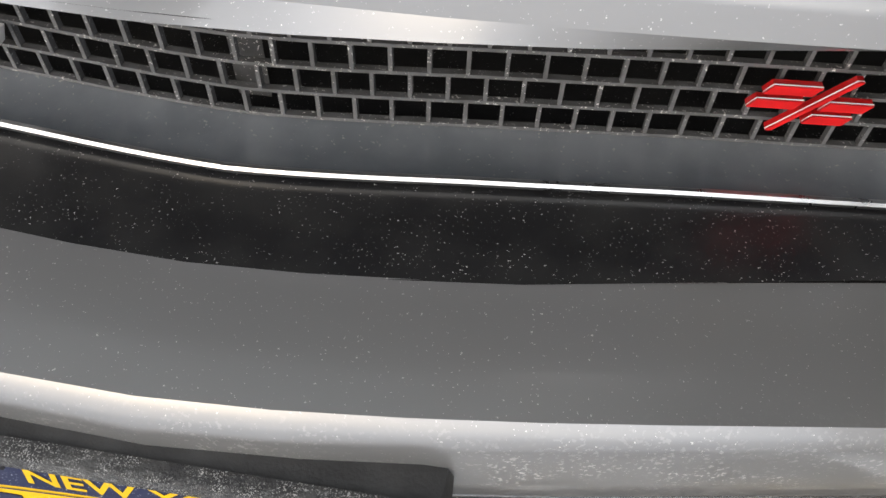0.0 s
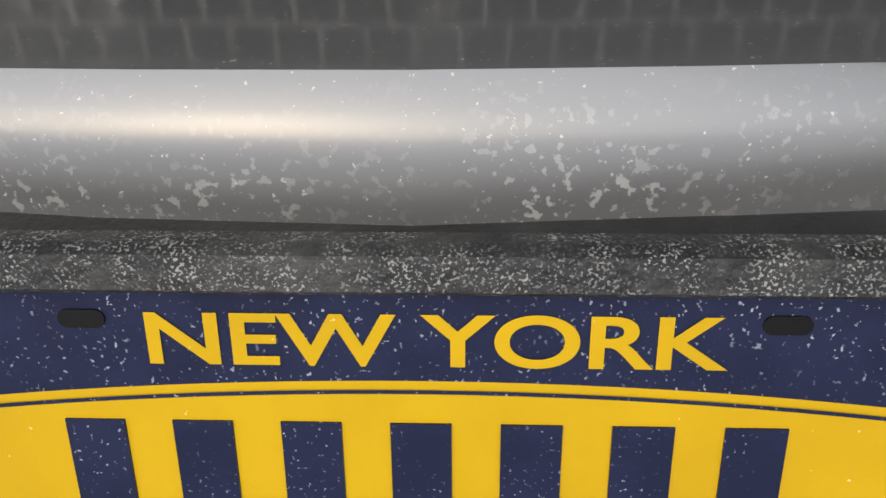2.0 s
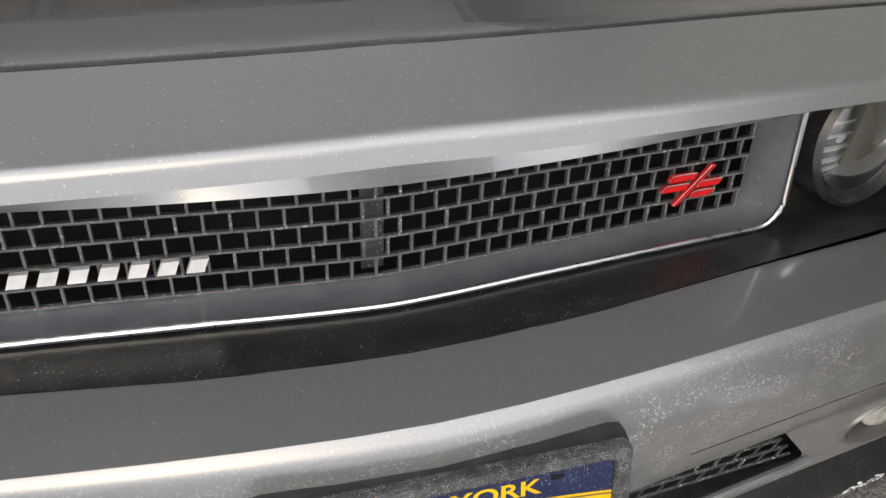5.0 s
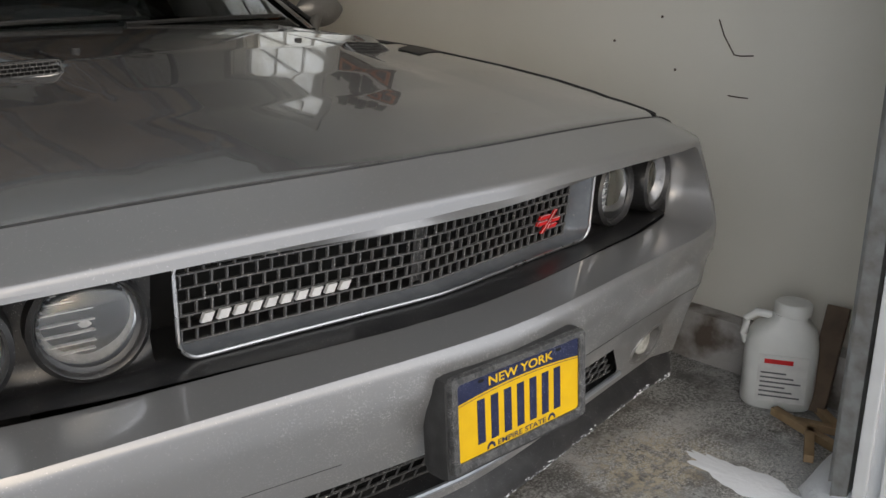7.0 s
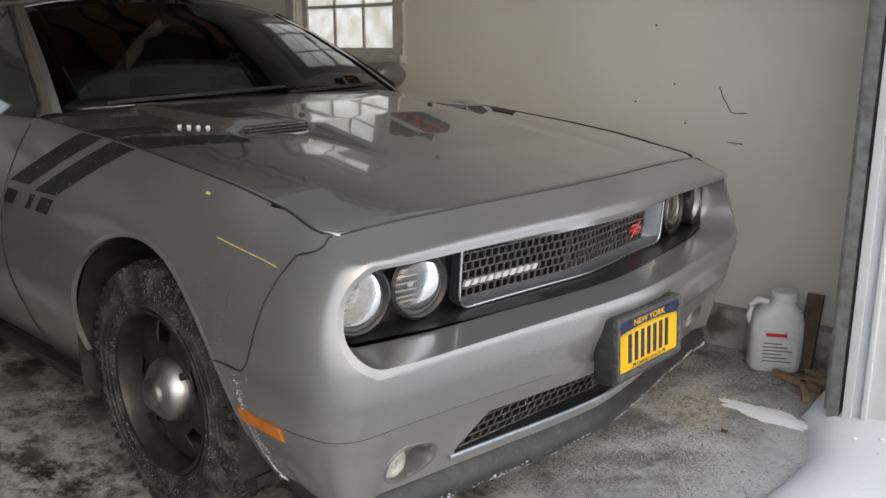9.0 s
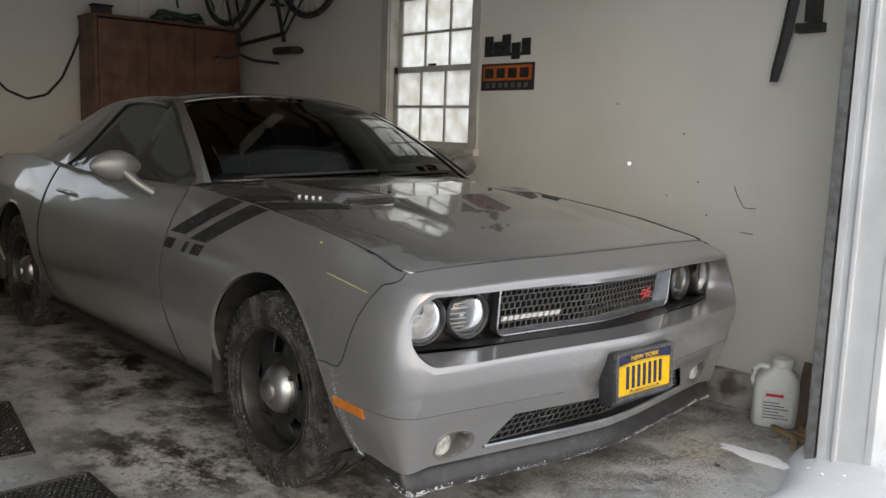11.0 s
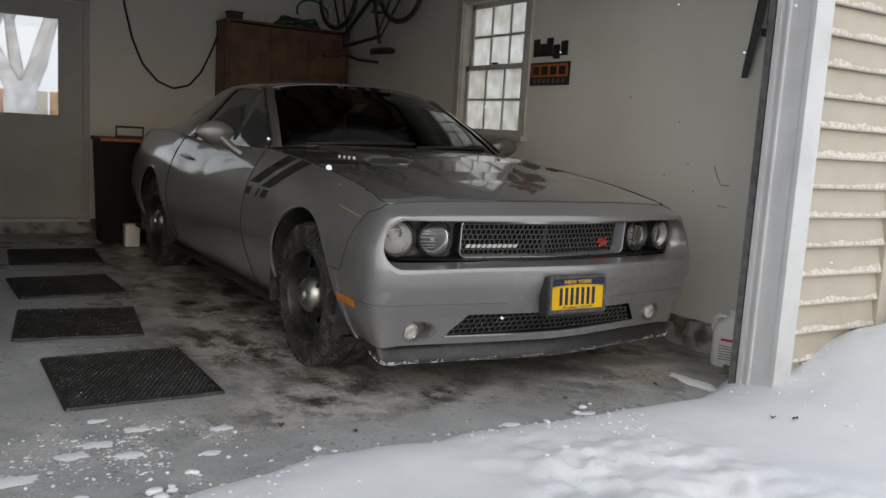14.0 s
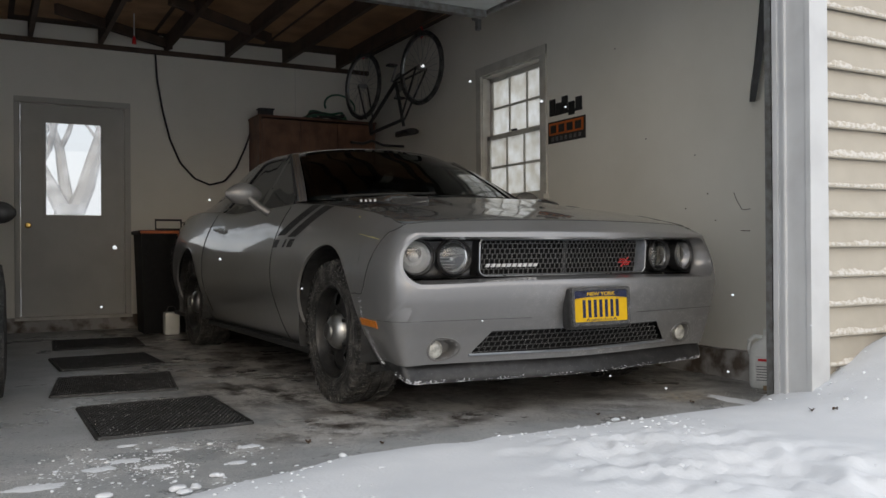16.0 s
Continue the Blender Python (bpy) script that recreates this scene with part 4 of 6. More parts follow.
def hood():
    bm = bmesh.new()
    rows = []
    for i in range(121):
        x = -0.792 + 1.584 * i / 120
        y0, y1 = hood_front(x), 1.50 + 0.22 * (x / 0.79) ** 2
        row = []
        for j in range(91):
            y = y0 + (y1 - y0) * j / 90
            f = min(1, (y - y0) / 0.04)
            row.append(Vector((x * (1 + ((hood_edge(y) - 0.004) / 0.792 - 1) * f), y, hood_z(x, y) - (0.006 if j == 0 else 0))))
        rows.append(row)
    loft(bm, rows)
    h = part("hood", bm, PAINT, car, "long grey hood with twin scoops", True, 50, 0.006)
    for s in (-1, 1):
        # Scoop: a flat slanted mouth with a mesh, let into the front of the hood's bulge.
        def mouth(u, w, out=0.0):
            x, y = 0.447 + 0.086 * u - 0.006 * w, 0.966 + 0.034 * u + 0.020 * w
            return Vector((s * x, y - 0.8 * out, hood_z(0.40, 0.95) + 0.008 + 0.0145 * w - 0.006 * u + out))
        ring = [(u / 0.5, w / 0.5) for u, w in round_rect(0.5, -0.5, 0.5, 0.16, 6, 10)]
        bm = bmesh.new()
        loft(bm, [[mouth(u * k, w * k * (1 if k < 1.02 else 1.1), o) for u, w in ring] for k, o in ((1.035, -0.008), (1.02, 0.0), (1.0, 0.0015), (0.97, -0.004))], True)
        sc = part("hood_scoop", bm, PAINT, h, "flat hood scoop with a mesh mouth", True, 60)
        bm = bmesh.new()
        rows = []
        for f in np.linspace(0, 1, 8):
            row = []
            for u in np.linspace(-1.12, 1.12, 13):
                a = mouth(u, 1.08, 0.001)
                y = a.y + 0.26 * f
                rise = max(0, a.z - hood_z(abs(a.x), a.y)) * (1 - f) ** 1.5 * min(1, 6 * (1.12 - abs(u)))
                row.append(Vector((a.x, y, hood_z(abs(a.x), y) + rise + 0.0008)))
            rows.append(row)
        loft(bm, rows)
        part("scoop_fairing", bm, PAINT, sc, "grey fairing behind the scoop", True)
        # The mouth's inner shade is a black face set under its mesh.
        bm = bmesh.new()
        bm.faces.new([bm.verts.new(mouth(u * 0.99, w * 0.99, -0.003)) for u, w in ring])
        part("scoop_mouth_dark", bm, VOID, sc)
        bm = bmesh.new()
        for k in range(4):
            w = -0.75 + 0.5 * k
            tube(bm, [mouth(u, w, 0.0) for u in np.linspace(-0.94, 0.94, 5)], 0.0013, 5)
            for j in range(15):
                u = -0.91 + 0.13 * j + (0.065 if k % 2 else 0)
                if k < 3 and abs(u) < 0.95:
                    tube(bm, [mouth(u, w, 0.0), mouth(u, w + 0.5, 0.0)], 0.0011, 4)
        part("scoop_mesh", bm, MESH_DARK, sc)
        # Engine badge in plain blocks, hood pin.
        for k in range(4):
            x = 0.62 - 0.016 * k
            b = part("badge_block", boxed(-0.006, 0.006, -0.003, 0.003, 0, 0.008, bevel=0.0015), SILVER, h, "small chrome badge block")
            b.matrix_basis = pose(s * x, 1.20 - 0.024 * k, hood_z(x, 1.2 - 0.024 * k) + 0.001, 20, 0, 0)
        bm = bmesh.new()
        lathe(bm, [(0.010, 0.0), (0.009, 0.006), (0.001, 0.007)], 16, "Z", (s * 0.284, 1.06, hood_z(0.284, 1.06)))
        part("washer_jet", bm, BLACK, h)
        # Flange of the fender under the hood's edge.
        rim = [nose(s * t, top_z(t)) for t in np.linspace(0.66, 1.0, 40)] + [flank(y, edge_z(y), s) for y in np.linspace(0.51, 1.60, 30)]
        bm = bmesh.new()
        loft(bm, [rim, [p + Vector((-s * 0.012, 0.002, -0.006)) for p in rim], [p + Vector((-s * 0.07, 0.01, -0.030)) for p in rim]])
        part("fender_flange", bm, PAINT, car, "", True)
        # Gap along the hood's edge.
        bm = bmesh.new()
        tube(bm, [(s * (hood_edge(y) - 0.002), y, max(hood_z(0.792, y), edge_z(y)) + 0.0004) for y in np.linspace(hood_front(0.79) + 0.02, 1.70, 90)], 0.0030, 6)
        part("hood_gap", bm, BLACK, car)
        # Vinyl stripes that bend from the hood over the fender.
        for y0, wide in ((1.07, 0.145), (1.26, 0.145)):
            bm = bmesh.new()
            rows = []
            for f in np.linspace(0, 1, 16):
                z = edge_z(y0 + 0.2) - 0.002 - f * 0.165
                ya = y0 + 0.325 * f
                rows.append([flank(ya + wide * g, min(z, edge_z(ya + wide * g) - 0.003), s, 0.0022) for g in np.linspace(0, 1, 6)])
            loft(bm, rows)
            part("side_stripe", bm, DECAL, car, "dark vinyl stripe over the fender", True)
            bm = bmesh.new()
            inner = 0.57 if y0 < 1.2 else 0.66
            rows = []
            for x in np.linspace(0.80, inner, 14):
                f = (0.80 - x) / (0.80 - inner)
                rows.append([(s * x, y, hood_z(x, y) + 0.0035) for y in (y0 - 0.70 * (0.80 - x) + wide * (1 - 0.35 * f) * g for g in np.linspace(0, 1, 6))])
            loft(bm, rows)
            part("hood_stripe", bm, DECAL, car, "dark vinyl stripe on the hood", True)
        for k in range(3):
            bm = bmesh.new()
            y0 = 1.40 + 0.125 * k
            loft(bm, [[flank(y + 0.6 * (0.80 - z), z, s, 0.0026) for y in np.linspace(y0, y0 + (0.085 if k != 1 else 0.035), 3)] for z in np.linspace(0.757, 0.800, 4)])
            part("decal_block", bm, DECAL, car)
    # Front edge gap.
    bm = bmesh.new()
    tube(bm, [(x, hood_front(x) - 0.003, ramp(abs(x), HOOD_X, HOOD_Z) + 0.0006) for x in np.linspace(-0.79, 0.79, 61)], 0.0026, 6)
    part("hood_gap", bm, BLACK, car)
    # Scuffs of yellow paint on the fender.
    bm = bmesh.new()
    loft(bm, [[side_flank(y, 0.782 + 0.13 * (y - 0.38) + d) for y in np.linspace(0.375, 0.60, 12)] for d in (-0.0008, 0.0008)])
    part("yellow_scuff", bm, TAPE, car, "thin yellow paint scuff")
    bm = bmesh.new()
    loft(bm, [[flank(y, edge_z(y) - 0.030 + d, -1, 0.002) for y in np.linspace(0.702, 0.718, 4)] for d in (-0.0022, 0.0022)])
    part("yellow_scuff", bm, TAPE, car)


def roof_point(u, v):
    """u: across, -1 to 1; v: windshield base 0, its top 1, rear edge of the roof 2, foot of the rear glass 3."""
    a = abs(u)
    y = ramp(v, [0, 1, 1.5, 2, 3], [1.50, 2.27, 2.8, 3.35, 4.12])
    z = ramp(v, [0, 0.33, 0.66, 1, 1.15, 1.5, 1.8, 2, 2.5, 3], [1.035, 1.185, 1.315, 1.418, 1.436, 1.452, 1.440, 1.415, 1.26, 1.075])
    w = ramp(v, [0, 1, 1.5, 2, 3], [0.775, 0.585, 0.565, 0.575, 0.70])
    drop = ramp(v, [0, 1, 2, 3], [0.02, 0.055, 0.06, 0.03])
    back = ramp(v, [0, 1, 1.5, 2, 3], [0.215, 0.10, 0, -0.04, 0.04])
    return Vector((u * w, y + back * a * a, z - drop * a ** 2.6))


def cabin():
    def sheet(name, u0, u1, v0, v1, mat, label, nu=24, nv=14, thick=0.004):
        bm = bmesh.new()
        loft(bm, [[roof_point(u, v) for u in np.linspace(u0, u1, nu)] for v in np.linspace(v0, v1, nv)])
        return part(name, bm, mat, car, label, True, 60, thick)
    sheet("windshield", -0.955, 0.955, 0.02, 0.975, TINT, "dark tinted windshield").visible_shadow = False
    sheet("roof", -1, 1, 1.0, 2.02, PAINT, "grey roof panel")
    sheet("rear_window", -0.9, 0.9, 2.03, 2.98, DARKGLASS, "dark rear window")
    bm = bmesh.new()
    loft(bm, [[roof_point(u, 3) * (1 - f) + Vector((u * 0.80, 4.97 - 0.05 * u * u, 0.995)) * f for u in np.linspace(-1, 1, 15)] for f in np.linspace(0, 1, 6)])
    part("trunk_lid", bm, PAINT, car, "", True)
    for s in (-1, 1):
        # Front pillar, roof rail, rear pillar.
        bm = bmesh.new()
        rows = []
        for v in np.linspace(-0.05, 1.0, 16):
            p, q = roof_point(s * 0.955, max(v, 0)), roof_point(s, max(v, 0))
            rows.append([p + Vector((0, -0.002, 0.002)), (p + q) / 2 + Vector((s * 0.004, -0.006, 0.006)), q + Vector((s * 0.012, 0.004, 0.0)), q + Vector((s * 0.022, 0.045, -0.012))])
        loft(bm, rows)
        part("front_pillar", bm, PAINT, car, "", True, 60)
        bm = bmesh.new()
        rows = []
        for v in np.linspace(1.0, 2.02, 16):
            q = roof_point(s, v)
            rows.append([q, q + Vector((s * 0.015, 0, -0.008)), q + Vector((s * 0.024, 0, -0.030))])
        loft(bm, rows)
        part("roof_rail", bm, PAINT, car, "", True, 60)
        # Side window and the pillar behind it.
        def rim(y):
            if y < 2.37:
                f = (y - 1.72) / 0.65
                return Vector((s * (0.797 - 0.19 * f), y, 1.02 + 0.345 * f ** 0.9))
            v = ramp(y, [2.37, 2.8, 3.31], [1.0, 1.5, 2.0])
            q = roof_point(s, v)
            return Vector((q.x + s * 0.024, y, q.z - 0.032 - 0.10 * max(0, (y - 2.9) / 0.5) ** 2))
        bm = bmesh.new()
        ys = np.linspace(1.76, 3.22, 30)
        rows = []
        for y in ys:
            top, bot = rim(y), flank(y, edge_z(y) - 0.001, s)
            if y > 2.95:
                f = (y - 2.95) / 0.27
                top = top.lerp(bot, 0.86 * f ** 1.4)
            rows.append([bot.lerp(top, g) for g in np.linspace(0, 1, 8)])
        loft(bm, rows)
        part("side_window", bm, DARKGLASS, car, "dark side window", True, 60)
        bm = bmesh.new()
        tube(bm, [r[-1] + Vector((s * 0.003, 0, 0.002)) for r in rows], 0.006, 8)
        part("window_trim", bm, GLOSS_BLACK, car, "thin black window seal", True)
        bm = bmesh.new()
        prows = []
        for f in np.linspace(0, 1, 12):
            y = 2.95 + 1.25 * f
            v = ramp(y, [2.8, 3.31, 4.16], [1.5, 2.0, 3.0])
            q = roof_point(s, v)
            q = q + Vector((s * 0.02, 0, -0.012))
            bot = flank(y, edge_z(y) - 0.001, s)
            if y < 3.22:
                g0 = 0.86 * ((y - 2.95) / 0.27) ** 1.4
                bot = rim(y).lerp(bot, g0)
            prows.append([bot.lerp(q, g) for g in np.linspace(0, 1, 8)])
        loft(bm, prows)
        part("rear_pillar", bm, PAINT, car, "grey rear pillar", True, 60)
        # Shelf between the windows' foot and the hood or tail.
        bm = bmesh.new()
        loft(bm, [[flank(y, edge_z(y), s), Vector((s * 0.74, y, edge_z(y) + 0.01))] for y in np.linspace(1.45, 1.82, 8)])
        part("cowl_corner", bm, PAINT, car)
        # Mirror.
        c = Vector((s * 1.015, 2.03, 1.075))
        bm = bmesh.new()
        rows = []
        for f in np.linspace(0, 1, 11):
            r = math.sin(math.pi * min(0.985, max(0.02, f))) ** 0.55
            rows.append([(c.x + (f - 0.5) * 0.215, c.y + 0.045 * r * math.sin(a), c.z + 0.068 * r * math.cos(a)) for a in np.linspace(0, 2 * math.pi, 25)[:-1]])
        vs = loft(bm, rows, True)
        bm.faces.new(vs[0])
        bm.faces.new(vs[-1])
        mr = part("wing_mirror", bm, PAINT_DULL, car, "rounded grey wing mirror", True)
        bm = bmesh.new()
        tube(bm, [(s * 0.985, 2.01, 1.05), (s * 0.945, 1.98, 1.005), (s * 0.885, 1.95, 0.96)], 0.024, 10)
        part("mirror_stalk", bm, PAINT_DULL, mr, "", True)
        bm = bmesh.new()
        tube(bm, [flank(2.98, 0.885, s, 0.008), flank(2.99, 0.89, s, 0.028), flank(3.13, 0.892, s, 0.028), flank(3.14, 0.887, s, 0.008)], 0.010, 8)
        part("door_handle", bm, CHROME, car, "chrome door handle", True)
    # Cowl and wipers.
    bm = bmesh.new()
    loft(bm, [[Vector((u * 0.78, (1.46 if f == 0 else 1.53) + 0.22 * u * u, 1.022 - 0.02 * abs(u) + 0.012 * f)) for u in np.linspace(-1, 1, 25)] for f in (0, 1)])
    part("cowl", bm, BLACK, car)
    for x0, x1 in ((-0.62, 0.02), (0.02, 0.62)):
        bm = bmesh.new()
        tube(bm, [roof_point(u / 0.78, 0.035 + 0.006 * k) + Vector((0, -0.012, 0.008)) for k, u in enumerate(np.linspace(x0, x1, 8))], 0.006, 6)
        part("wiper", bm, BLACK, car, "black wiper arm")
    # Seats and dashboard seen through the glass.
    part("dashboard", boxed(-0.70, 0.70, 1.95, 2.20, 0.80, 1.00, bevel=0.03), CABIN, car)
    for s in (-1, 1):
        part("seat", boxed(s * 0.37 - 0.24, s * 0.37 + 0.24, 2.78, 2.98, 0.5, 1.08, bevel=0.06, m=None), CABIN, car, "dark bucket seat")
        part("headrest", boxed(s * 0.37 - 0.12, s * 0.37 + 0.12, 2.92, 3.02, 1.10, 1.26, bevel=0.04), CABIN, car)
    bm = bmesh.new()
    lathe(bm, [(0.185 + 0.014 * math.cos(a), 0.014 * math.sin(a)) for a in np.linspace(0, 2 * math.pi, 11)], 32, "Y")
    w = part("steering_wheel", bm, CABIN, car, "", True)
    w.matrix_basis = pose(0.37, 2.30, 0.93, -22, 0, 0)
    part("cabin_floor", boxed(-0.75, 0.75, 1.75, 4.1, 0.30, 0.34), CABIN, car)
    bm = bmesh.new()
    box(bm, -0.11, 0.11, 2.14, 2.17, 1.30, 1.36, 0.01)
    part("inner_mirror", bm, CABIN, car)


def wheel(x, y, s):
    """Winter tyre on a black slotted steel wheel with a domed chrome cap; s: outward side."""
    bm = bmesh.new()
    R = TYRE_R
    prof = [(0.222, 0.105), (0.235, 0.116), (0.262, 0.121), (0.300, 0.120), (R - 0.016, 0.110), (R - 0.004, 0.096), (R, 0.085),
            (R, 0.030), (R - 0.008, 0.028), (R - 0.008, 0.020), (R, 0.018), (R, -0.018), (R - 0.008, -0.020), (R - 0.008, -0.028), (R, -0.030),
            (R, -0.085), (R - 0.012, -0.105), (0.26, -0.118), (0.222, -0.105)]
    lathe(bm, [(r, h * s) for r, h in prof], 72, "X")
    w = part("wheel", bm, RUBBER, car, "muddy black winter tyre on a steel wheel", True, 30)
    w.matrix_basis = pose(x, y, HUB_Z)
    bm = bmesh.new()
    for k in range(60):
        a = 360 * k / 60
        for h in (-0.058, 0.058):
            box(bm, h - 0.026, h + 0.026, -0.0055, 0.0055, R - 0.004, R + 0.004, 0, pose(0, 0, 0, a, 0, 0) @ pose(0, 0, 0, 0, 0, 12))
        for h in (-0.106, 0.106):
            box(bm, h - 0.013, h + 0.013, -0.0075, 0.0075, R - 0.030, R - 0.006, 0, pose(0, 0, 0, a + 3, 0, 0))
    tagged(part("tread", bm, RUBBER, w, "chunky tread blocks"), kind="stuff")
    for r, o in ((0.292, 0.1205), (0.262, 0.1215), (0.240, 0.119)):
        bm = bmesh.new()
        lathe(bm, [(r + 0.0035, o * s), (r + 0.002, (o + 0.0028) * s), (r - 0.002, (o + 0.0028) * s), (r - 0.0035, o * s)], 60, "X")
        part("sidewall_rib", bm, RUBBER, w, "", True)
    bm = bmesh.new()
    lathe(bm, [(0.226, 0.108 * s), (0.224, 0.116 * s), (0.214, 0.114 * s), (0.206, 0.095 * s), (0.204, 0.060 * s), (0.198, 0.045 * s)], 60, "X")
    part("rim", bm, STEEL_BLACK, w, "black steel rim edge, mud-streaked", True, 40)
    bm = bmesh.new()
    lathe(bm, [(0.203, 0.050 * s), (0.196, 0.056 * s), (0.178, 0.066 * s), (0.150, 0.076 * s), (0.128, 0.080 * s), (0.105, 0.074 * s), (0.07, 0.070 * s), (0.02, 0.07 * s)], 60, "X",
          skip=lambda i, q: i in (1, 2, 3) and q % 12 in (0, 1, 2, 3))
    part("wheel_disc", bm, STEEL_BLACK, w, "slotted black steel disc", True, 40, 0.006)
    bm = bmesh.new()
    lathe(bm, [(0.198, 0.02 * s), (0.05, 0.01 * s)], 40, "X")
    part("brake_disc", bm, HUBCAP, w)
    bm = bmesh.new()
    lathe(bm, [(0.086, 0.068 * s), (0.090, 0.072 * s), (0.088, 0.080 * s), (0.081, 0.098 * s), (0.066, 0.114 * s), (0.048, 0.121 * s), (0.043, 0.124 * s), (0.041, 0.134 * s), (0.034, 0.139 * s), (0.001, 0.141 * s)], 40, "X")
    part("hub_cap", bm, HUBCAP, w, "domed chrome centre cap", True, 40)
    for k in range(5):
        a = 2 * math.pi * k / 5
        bm = bmesh.new()
        lathe(bm, [(0.010, 0.070 * s), (0.010, 0.088 * s), (0.001, 0.090 * s)], 6, "X", (0, 0.098 * math.cos(a), 0.098 * math.sin(a)))
        part("wheel_nut", bm, STEEL_BLACK, w)


front_end()
grille()
for hx, hy, hz, ho in ((-0.772, 0.272, 0.705, True), (-0.592, 0.258, 0.703, False), (0.592, 0.258, 0.703, False), (0.772, 0.272, 0.705, True)):
    headlamp(hx, hy, hz, ho)
fog_lamps()
plate()
body_sides()
hood()
cabin()
for wy in (HUB_F, HUB_R):
    for ws in (-1, 1):
        wheel(ws * 0.79, wy, ws)

# ---- the garage ----
WX, WB, LEFT, CEIL, OPEN_X, OUT_Y, IN_Y = 1.397, 5.79, -4.7, 2.72, 0.80, -0.44, -0.264


def structure(name, bm, mat, label, category="structure", smooth=False):
    return tagged(part(name, bm, mat, None, "", smooth), label, category, kind="structure")


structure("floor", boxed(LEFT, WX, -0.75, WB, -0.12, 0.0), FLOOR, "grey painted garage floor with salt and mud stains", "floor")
bm = bmesh.new()
box(bm, WX, WX + 0.14, IN_Y, 2.42, 0, 2.9)
box(bm, WX, WX + 0.14, 3.31, WB, 0, 2.9)
box(bm, WX, WX + 0.14, 2.42, 3.31, 0, 1.155)
box(bm, WX, WX + 0.14, 2.42, 3.31, 2.23, 2.9)
structure("wall_east", bm, WALLPAINT, "cream painted garage wall with scuffs", "wall")
bm = bmesh.new()
box(bm, LEFT, -2.10, WB, WB + 0.14, 0, 2.9)
box(bm, -1.185, WX + 0.14, WB, WB + 0.14, 0, 2.9)
box(bm, -2.10, -1.185, WB, WB + 0.14, 2.14, 2.9)
box(bm, -2.10, -1.185, WB, WB + 0.14, 0, 0.135)
structure("wall_north", bm, WALLPAINT, "cream painted rear garage wall", "wall")
structure("wall_west", boxed(LEFT - 0.14, LEFT, IN_Y, WB + 0.14, 0, 2.9), WALLPAINT, "cream painted garage wall", "wall")
bm = bmesh.new()
box(bm, OPEN_X + 0.02, WX + 0.14, OUT_Y + 0.03, IN_Y, 0, 2.9)
box(bm, LEFT - 0.14, -4.4, OUT_Y + 0.03, IN_Y, 0, 2.9)
box(bm, -4.4, OPEN_X + 0.02, OUT_Y + 0.03, IN_Y, 2.42, 2.9)
structure("wall_south", bm, WALLPAINT, "front garage wall beside the wide opening", "wall")

# Roof boards and joists overhead, one mesh.
bm = bmesh.new()
box(bm, LEFT - 0.3, WX + 0.3, -0.8, WB + 0.3, 2.895, 2.955)
for k in range(10):
    x = 1.02 - 0.61 * k
    if x > LEFT:
        box(bm, x, x + 0.042, -0.05, WB - 0.002, 2.745, 2.897)
box(bm, LEFT, WX, WB - 0.05, WB - 0.004, 2.70, 2.742)
for k, (xa, ya) in enumerate(((-1.3, 5.3), (-0.5, 4.6), (-1.9, 3.8))):
    box(bm, -0.02, 0.02, -0.7, 0.7, -0.045, 0.045, 0, pose(xa, ya, 2.80, 0, 0, -52))
ceiling = structure("ceiling", bm, JOIST, "dark bare wooden ceiling joists and boards", "ceiling")
bm = bmesh.new()
for k, (x0, x1, y0, y1) in enumerate(((-3.6, -2.2, 1.0, 5.7), (-2.15, -0.95, 1.2, 5.5), (-0.9, 0.15, 2.6, 5.6), (0.2, 1.3, 3.0, 5.4))):
    box(bm, x0, x1, y0, y1, 2.868 + 0.004 * k, 2.880 + 0.004 * k)
structure("ceiling_boards", bm, DECK, "brown boards laid over the joists", "ceiling")

# Concrete footings.
def rough_block(x0, x1, y0, y1, z1, along):
    bm = bmesh.new()
    n = 90
    rows = []
    for i in range(n + 1):
        f = i / n
        j = 0.014 * noise.noise((f * 37, z1, 0)) + 0.007 * noise.noise((f * 120, 3, 0))
        k = 0.016 * noise.noise((f * 30, 9, 2))
        if along == "y":
            y = y0 + (y1 - y0) * f
            rows.append([(x0 + j, y, 0.0), (x0 + j * 1.3, y, z1 * 0.55), (x0 + 0.012 + j, y, z1 + k), (x1, y, z1 + k * 0.6)])
        else:
            x = x0 + (x1 - x0) * f
            rows.append([(x, y0 + j, 0.0), (x, y0 + j * 1.3, z1 * 0.55), (x, y0 + 0.012 + j, z1 + k), (x, y1, z1 + k * 0.6)])
    loft(bm, rows)
    return bm


structure("curb", rough_block(1.315, WX + 0.002, IN_Y, WB, 0.155, "y"), CONCRETE, "crumbling stained concrete footing", "footing", True)
structure("curb_rear", rough_block(LEFT, WX, WB - 0.055, WB + 0.002, 0.135, "x"), CONCRETE, "stained concrete footing", "footing", True)


